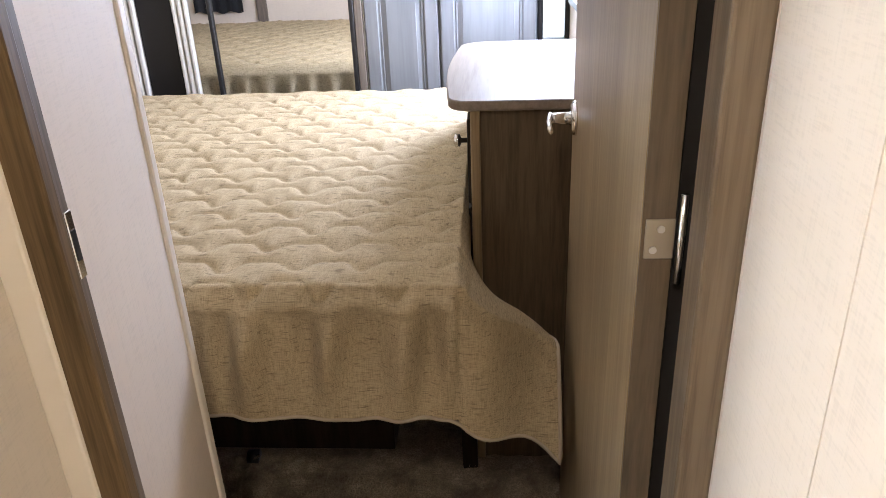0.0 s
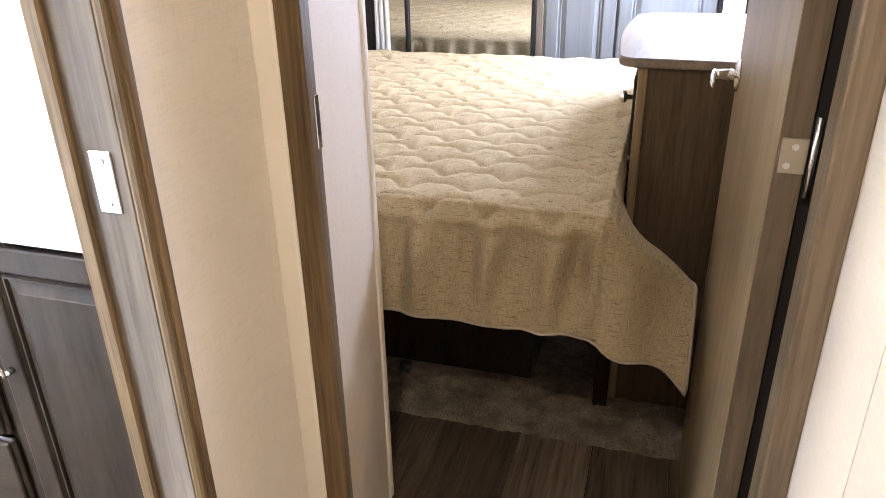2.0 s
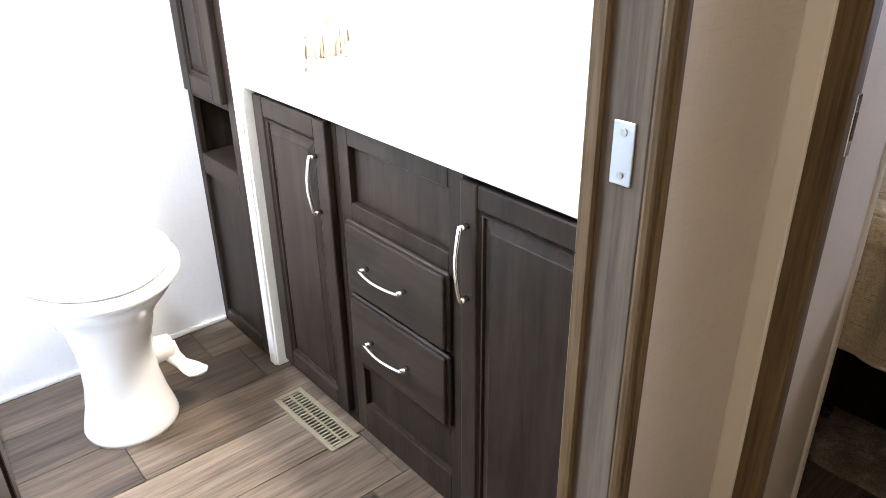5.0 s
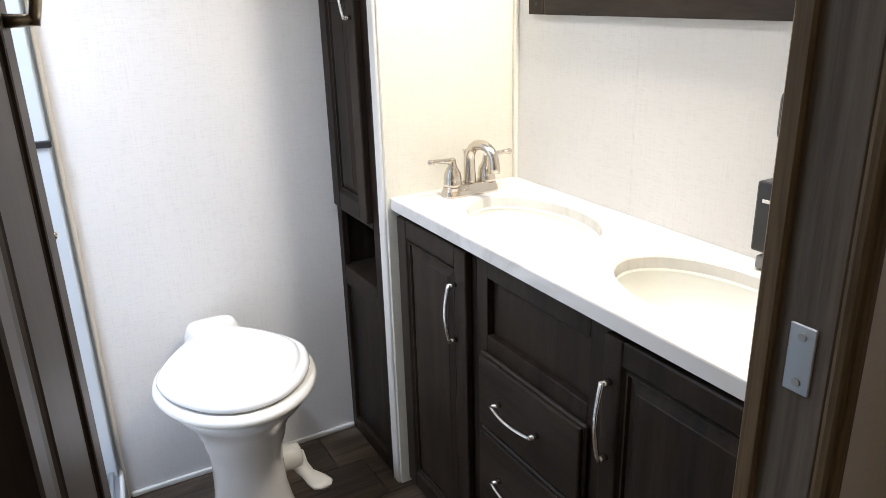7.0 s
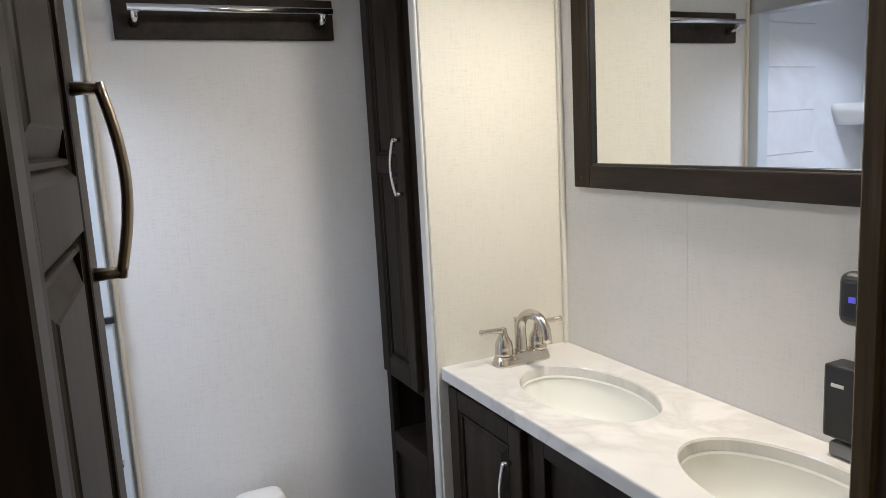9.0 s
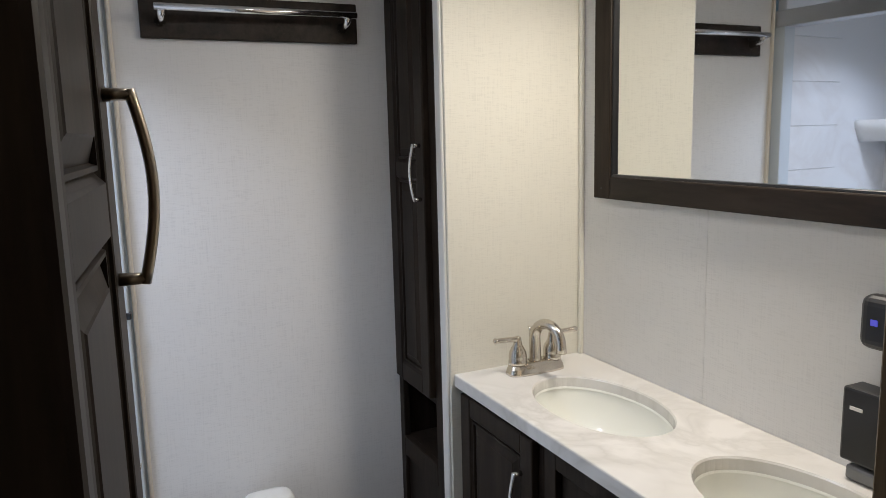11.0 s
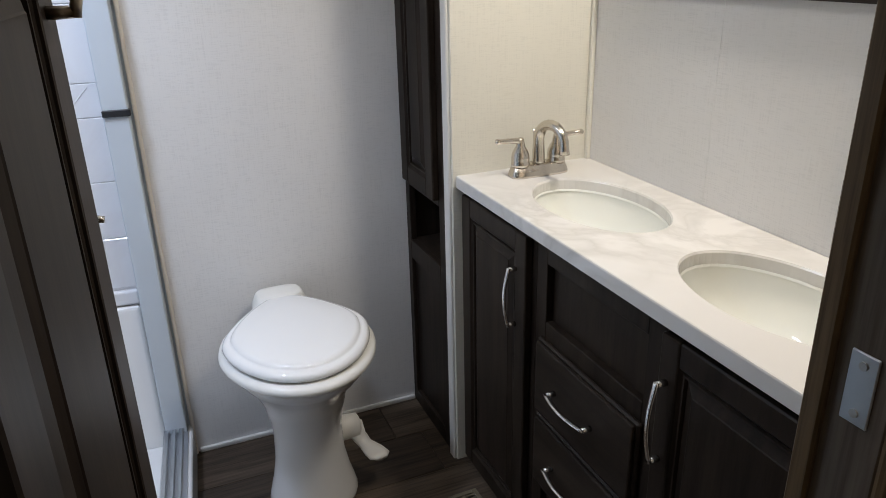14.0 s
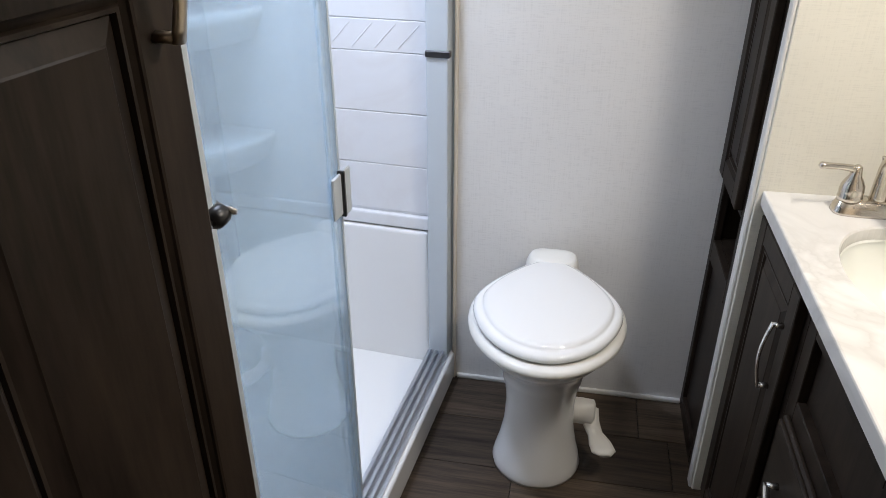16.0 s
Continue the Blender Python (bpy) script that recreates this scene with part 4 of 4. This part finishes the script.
def wave(u, row):
    """Stitch line: broad arches with narrow dips, offset by half a wave row by row."""
    f = (u + 0.039) / SX - 0.5 * (row % 2)
    f -= round(f)
    return YE + 0.012 + row * SY - 0.052 * math.exp(-(f / 0.21) ** 2) + 0.012 * (1 - (2 * f) ** 2)


def puff(u, v):
    u += 0.012 * noise.noise((u * 6, v * 6, 7.0))
    v += 0.012 * noise.noise((u * 6, v * 6, 2.0))
    row = int((v - YE) / SY)
    near = 1.0
    for k in (row - 1, row, row + 1, row + 2):
        if k >= 0:
            slope = (wave(u + 0.002, k) - wave(u - 0.002, k)) / 0.004
            near = min(near, abs(v - wave(u, k)) / math.sqrt(1 + slope * slope))
    lump = 0.75 + 0.5 * noise.noise((u * 13, v * 13, 5.0))
    return 0.0125 * lump * (1 - math.exp(-near / 0.016)) - 0.0012 * math.exp(-(near / 0.004) ** 2)


def smooth(a, b, x):
    t = min(max((x - a) / (b - a), 0), 1)
    return t * t * (3 - 2 * t)


def cloth(u, v):
    dx, dy = max(0.0, u - XE), max(0.0, YE - v)
    r = 0.022
    wob = 0.004 * noise.noise((u * 11, v * 11, 0.3)) + 0.004 * noise.noise((u * 2.3, v * 2.3, 4.0))
    x, y, z = min(u, XE), max(v, YE), BT + wob + (0.0 if dy > 0.06 else puff(u, v)) * (1 if dx < 0.03 else 0)
    if dy > 0 and dx == 0:
        t = smooth(0, 0.05, dy)
        fold = (0.038 * math.sin((u + 0.039) * 45.4 + 1.2 + dy * 3 + 1.6 * noise.noise((u * 3, 0, 0))) * (0.6 + noise.noise((u * 5, 2.0, 0))) + 0.012 * math.sin(u * 83 + 2.0 + dy * 9)) * (1 - 0.8 * smooth(0.10, 0.275, dy)) + 0.009 * noise.noise((u * 8, dy * 4, 1.0)) + 0.006 * noise.noise((u * 22, dy * 9, 3.0))
        y = YE - r * t - fold * smooth(0.02, 0.13, dy) - 0.02 * smooth(0, 0.3, dy)
        z -= max(0.0, dy - 0.012 * t)
        y -= 1.1 * (puff(u, v) if dy < 0.06 else 0)
    elif v > YB and dx == 0:
        db = v - YB
        y = YB + 0.03 * smooth(0, 0.05, db) + 0.016 * math.sin(u * 60 + 2 * noise.noise((u * 4, 0, 1))) * smooth(0.03, 0.15, db)
        z = BT + wob - max(0.0, db - 0.012)
    elif dx > 0:
        d = math.hypot(dx, dy)
        f = smooth(YE + 0.34, YE + 0.02, v)
        x = XE + 0.014 * smooth(0, 0.04, dx) * (1 - f) + 0.68 * dx * f
        z -= dx * (0.66 * f + 0.97 * (1 - f)) + dy * (1 - 0.32 * smooth(0, 0.25, dx) * f)
        y = min(max(v, YE), YB) - (r + 0.02 * smooth(0, 0.3, dy)) * smooth(0, 0.05, dy) + 0.085 * f * smooth(0.03, 0.3, dx) * (1 - 0.8 * smooth(0.0, 0.25, dy))
        y -= 0.014 * math.sin(dx * 24) * smooth(0.02, 0.2, d) * f
    return x, y, z


U0, U1, V0, V1 = -1.98, XE + 0.288, YE - 0.278, YB + 0.24
NU, NV = 460, 400
us = [U0 + (U1 - U0) * i / NU for i in range(NU + 1)]
vs_ = [V0 + (V1 - V0) * j / NV for j in range(NV + 1)]
verts = [cloth(u, v + 0.003 * math.sin(u * 9.0) * smooth(YE, V0, v)) for v in vs_ for u in us]
faces = [(j * (NU + 1) + i, j * (NU + 1) + i + 1, (j + 1) * (NU + 1) + i + 1, (j + 1) * (NU + 1) + i) for j in range(NV) for i in range(NU)]
me = bpy.data.meshes.new("quilt")
me.from_pydata(verts, [], faces)
me.materials.append(M_QUILT)
for p in me.polygons:
    p.use_smooth = True
quilt = tagged(new("quilt", me), "tan linen-look quilt with scalloped stitching draped over the bed", "quilt")
sol = quilt.modifiers.new("thickness", "SOLIDIFY")
sol.thickness, sol.offset = 0.006, -1
bm = bmesh.new()
hem = [verts[i] for i in range(0, NU + 1, 4)] + [verts[j * (NU + 1) + NU] for j in range(4, NV + 1, 4)]
sweep(bm, hem, 0.0042, 6)
part("binding", bm, M_PIPING, quilt, "lighter corded hem", True)


# ---- dresser ----
dres = thing("dresser", pose(0, 0, 0), "brown dresser with rounded laminate top and round chrome knobs", "dresser")
part("body", box_mesh(0.112, 0.459, 1.512, 2.285, 0.0, 0.964, bevel=0.002), M_DRESSER, dres)
part("corner_post", box_mesh(0.094, 0.116, 1.504, 1.524, 0.0, 0.964, bevel=0.004, seg=2), M_DOOR, dres, "lighter rounded corner post")
bm = bmesh.new()
out = []
for i in range(9):
    a = math.pi / 2 * i / 8
    out.append((0.095 - 0.050 * math.sin(a), 1.542 - 0.050 * math.cos(a)))
for i in range(1, 12):
    s = i / 11
    y = 1.542 + (2.215 - 1.542) * s
    out.append((0.045 - 0.018 * math.sin(math.pi * s) , y))
for i in range(1, 9):
    a = math.pi / 2 * i / 8
    out.append((0.125 - 0.080 * math.cos(a), 2.215 + 0.085 * math.sin(a)))
out += [(0.459, 2.30), (0.459, 1.492)]
rings = []
cxm, cym = 0.26, 1.88
for z, g in ((0.964, 0.985), (0.967, 0.997), (0.971, 1.0), (0.979, 1.0), (0.984, 0.996), (0.987, 0.988)):
    rings.append([(cxm + (x - cxm) * g if x < 0.45 else x, cym + (y - cym) * (1 - (1 - g) * 0.5), z) for x, y in out])
rings = [list(reversed(r)) for r in rings]
rings_mesh(bm, rings)
bmesh.ops.recalc_face_normals(bm, faces=bm.faces)
part("top", bm, M_TOP, dres, "glossy pale wood-grain laminate top")
for k, (z0, z1) in enumerate(((0.74, 0.94), (0.51, 0.73), (0.28, 0.50), (0.05, 0.27))):
    dw = part("drawer", box_mesh(0.086, 0.112, 1.520, 2.275, z0, z1, bevel=0.004, seg=2), M_DARK, dres, "dark drawer front")
    for yy in (1.60, 2.18):
        kb = bmesh.new()
        zc = (z0 + z1) / 2 + 0.03
        sweep(kb, [(0.088, yy, zc), (0.070, yy, zc), (0.066, yy, zc), (0.056, yy, zc), (0.052, yy, zc)], [0.006, 0.006, 0.015, 0.016, 0.010], 14)
        part("knob", kb, M_CHROME, dw, "", True)


# ---- closets across the bedroom's front ----
YC = 3.05


def slab(name, x0, x1, z0, z1, y0, material, parent, label="", bevel=0.003):
    return part(name, box_mesh(x0, x1, y0, YC + 0.02, z0, z1, bevel=bevel), material, parent, label)


clo = thing("wardrobe", pose(0, 0, 0), "built-in wardrobe with mirrored sliding doors in black frames", "wardrobe")
part("carcass", box_mesh(-2.19, -0.385, YC + 0.012, 3.135, 0.0, TOPZ - 0.002), M_WHITE_TRIM, clo)
for x in (-1.46, -1.43, -1.40, -1.37):
    slab("fluting", x, x + 0.022, 0.0, 2.0, YC - 0.012, M_WHITE_TRIM, clo, "white fluted pilaster strip", 0.006)
# black slab painted in for something dark reflected by the mirrored door
slab("reflection_panel", -1.345, -1.195, 0.02, 2.0, YC, M_BLACK, clo, "black panel in place of a dark mirror reflection")
for x in (-1.19, -1.165, -1.14):
    slab("fluting", x, x + 0.02, 0.0, 2.0, YC - 0.012, M_WHITE_TRIM, clo, "", 0.006)
slab("mirror_door", -1.118, -1.035, 0.03, 1.98, YC, M_MIRROR, clo, "narrow mirrored door", 0.001)
slab("stile", -1.037, -1.020, 0.0, 2.0, YC - 0.014, M_BLACK, clo, "black metal stile")
slab("mirror_door", -1.019, -0.442, 0.03, 1.98, YC + 0.002, M_MIRROR, clo, "sliding mirrored door", 0.001)
slab("stile", -0.443, -0.424, 0.0, 2.0, YC - 0.014, M_BLACK, clo, "black metal stile")
slab("post", -0.422, -0.39, 0.0, 2.0, YC - 0.012, M_JAMB, clo, "grey-brown post")
clo2 = thing("closet", pose(0, 0, 0), "grey wood-grain closet with two framed doors and chrome knobs", "closet")
part("carcass", box_mesh(-0.383, 0.330, YC + 0.012, 3.135, 0.0, TOPZ - 0.002), M_CLOSET, clo2)
for x0, x1, kx in ((-0.380, -0.078, -0.115), (-0.066, 0.325, -0.035)):
    dd = panel_front("door", clo2, x0, x1, 0.05, 1.98, YC - 0.008, 0.02, 0.055, M_CLOSET)
    bm = bmesh.new()
    sweep(bm, [(kx, YC - 0.006, 1.07), (kx, YC - 0.022, 1.07), (kx, YC - 0.026, 1.07), (kx, YC - 0.034, 1.07)], [0.005, 0.005, 0.014, 0.011], 14)
    part("knob", bm, M_CHROME, dd, "chrome knob", True)

# window beside the closet, and an unseen side window assumed as the bed's daylight source
win = tagged(new("window_1"), "narrow black-framed window beside the closet", "window", kind="structure")
bm = bmesh.new()
for x0, x1, z0, z1 in ((0.332, 0.352, 0.85, 1.75), (0.44, 0.459, 0.85, 1.75), (0.352, 0.44, 0.85, 0.875), (0.352, 0.44, 1.035, 1.06), (0.352, 0.44, 1.725, 1.75)):
    add_box(bm, x0, x1, YC - 0.005, YC + 0.07, z0, z1, 0.003)
part("frame", bm, M_BLACK, win)
part("pane", box_mesh(0.352, 0.44, YC + 0.05, YC + 0.055, 0.86, 1.74), M_DAY, win, "bright daylight pane")
win2 = tagged(new("window_2"), "side window with a black frame beyond the dresser", "window", kind="structure")
bm = bmesh.new()
for y0, y1, z0, z1 in ((2.32, 2.35, 1.02, 1.72), (2.97, 3.00, 1.02, 1.72), (2.35, 2.97, 1.02, 1.05), (2.35, 2.97, 1.69, 1.72)):
    add_box(bm, 0.445, 0.462, y0, y1, z0, z1, 0.003)
part("frame", bm, M_BLACK, win2)
part("pane", box_mesh(0.456, 0.459, 2.35, 2.97, 1.05, 1.69), M_DAY, win2, "bright daylight pane")

# black cloth and brown post on the wall beside the bed, met in the wardrobe mirror
bm = bmesh.new()
N = 24
for i in range(N):
    x0, x1 = -1.90 + 0.34 * i / N, -1.90 + 0.34 * (i + 1) / N
    ya, yb = 1.0 + 0.008 * math.sin(i * 1.1), 1.0 + 0.008 * math.sin((i + 1) * 1.1)
    za, zb = 0.80 + 0.008 * math.sin(i * 0.8), 0.80 + 0.008 * math.sin((i + 1) * 0.8)
    bm.faces.new([bm.verts.new(p) for p in ((x0, ya, za), (x1, yb, zb), (x1, yb, 1.9), (x0, ya, 1.9))])
bmesh.ops.remove_doubles(bm, verts=bm.verts, dist=0.0005)
cur = tagged(part("curtain", bm, M_BLACKCLOTH), "short black cloth curtain on the wall beside the bed", "curtain")
cs = cur.modifiers.new("thickness", "SOLIDIFY")
cs.thickness = 0.006
structure("trim_post", box_mesh(-1.47, -1.40, 0.979, 1.0, 0.0, TOPZ, bevel=0.003), M_JAMB, "grey-brown upright trim on the bedside wall", "trim")


# ---- ceiling lights ----
def ceiling_light(x, y, sx, sy):
    ob = thing("ceiling_light", pose(x, y, TOPZ), "flat white ceiling light with a frosted lens", "ceiling light", "ceiling lights")
    bm = bmesh.new()
    for d in ((-sx - 0.02, sx + 0.02, -sy - 0.02, -sy), (-sx - 0.02, sx + 0.02, sy, sy + 0.02), (-sx - 0.02, -sx, -sy, sy), (sx, sx + 0.02, -sy, sy)):
        add_box(bm, d[0], d[1], d[2], d[3], -0.025, 0.0, 0.004)
    part("frame", bm, M_PLASTIC, ob)
    part("lens", box_mesh(-sx, sx, -sy, sy, -0.018, 0.0), M_LENS, ob, "lit frosted lens")


ceiling_light(-1.25, 0.10, 0.065, 0.065)
# unseen fixture made up to go with the shower fill
ceiling_light(-1.62, -0.62, 0.07, 0.07)
ceiling_light(0.0, -0.35, 0.06, 0.06)
# assumed fixture above the bed, out of view
ceiling_light(-0.5, 2.25, 0.10, 0.10)


# ---- carpet and planks ----
nx, ny = 160, 110
cx0, cx1, cy0, cy1 = -2.2, 0.459, 1.292, 3.05
rng = np.random.RandomState(3)
cverts, cfaces = [], []
for j in range(ny + 1):
    for i in range(nx + 1):
        x, y = cx0 + (cx1 - cx0) * i / nx, cy0 + (cy1 - cy0) * j / ny
        if j == 0:
            y += rng.uniform(-0.006, 0.004)
        z = 0.010 + 0.006 * noise.noise((x * 26, y * 26, 0)) + rng.uniform(-0.003, 0.003)
        cverts.append((x, y, z if j > 0 else 0.0005))
for j in range(ny):
    for i in range(nx):
        a = j * (nx + 1) + i
        cfaces.append((a, a + 1, a + nx + 2, a + nx + 1))
me = bpy.data.meshes.new("carpet")
me.from_pydata(cverts, [], cfaces)
me.materials.append(M_CARPET)
tagged(new("carpet", me), "mottled grey-brown shag carpet with a cut edge", "carpet", kind="structure")
fr = []
for k in range(5200):
    x = rng.uniform(-1.0, 0.459)
    y = cy0 + abs(rng.normal(0, 0.10)) - 0.004
    if y > 1.75:
        continue
    h, w = rng.uniform(0.008, 0.020), 0.0016
    a, lean = rng.uniform(0, 6.283), rng.uniform(0, 0.012)
    fr.append((x, y, h, w, a, lean))
tv, tf = [], []
for x, y, h, w, a, lean in fr:
    c, s = math.cos(a), math.sin(a)
    b = len(tv)
    tv += [(x - w * c, y - w * s, 0.006), (x + w * c, y + w * s, 0.006), (x + lean * s, y - lean * c, 0.006 + h)]
    tf.append((b, b + 1, b + 2))
me = bpy.data.meshes.new("carpet_pile")
me.from_pydata(tv, [], tf)
me.materials.append(M_CARPET)
pile = tagged(new("carpet_pile", me), "loose carpet pile along the cut edge", "carpet pile", kind="stuff")

PW, PL = 0.197, 1.2
plank_meshes = {}
prng = random.Random(11)
col = 0
x = -2.287
while x < 0.46:
    y = -2.5 - prng.uniform(0, PL) if col != 1 else 0.345 - 3 * PL
    while y < 1.30:
        y0, y1 = max(y, -2.5), min(y + PL, 1.30)
        if y1 - y0 > 0.02:
            key = round(y1 - y0, 3)
            if key not in plank_meshes:
                bm = box_mesh(0.001, PW - 0.001, 0.001, key - 0.001, -0.005, 0.0, bevel=0.001)
                me = bpy.data.meshes.new("plank")
                bm.to_mesh(me)
                bm.free()
                me.materials.append(M_PLANK)
                plank_meshes[key] = me
            ob = new("plank", plank_meshes[key])
            ob.parent = floor
            ob.location = (x, y0, 0)
        y += PL
    x += PW
    col += 1
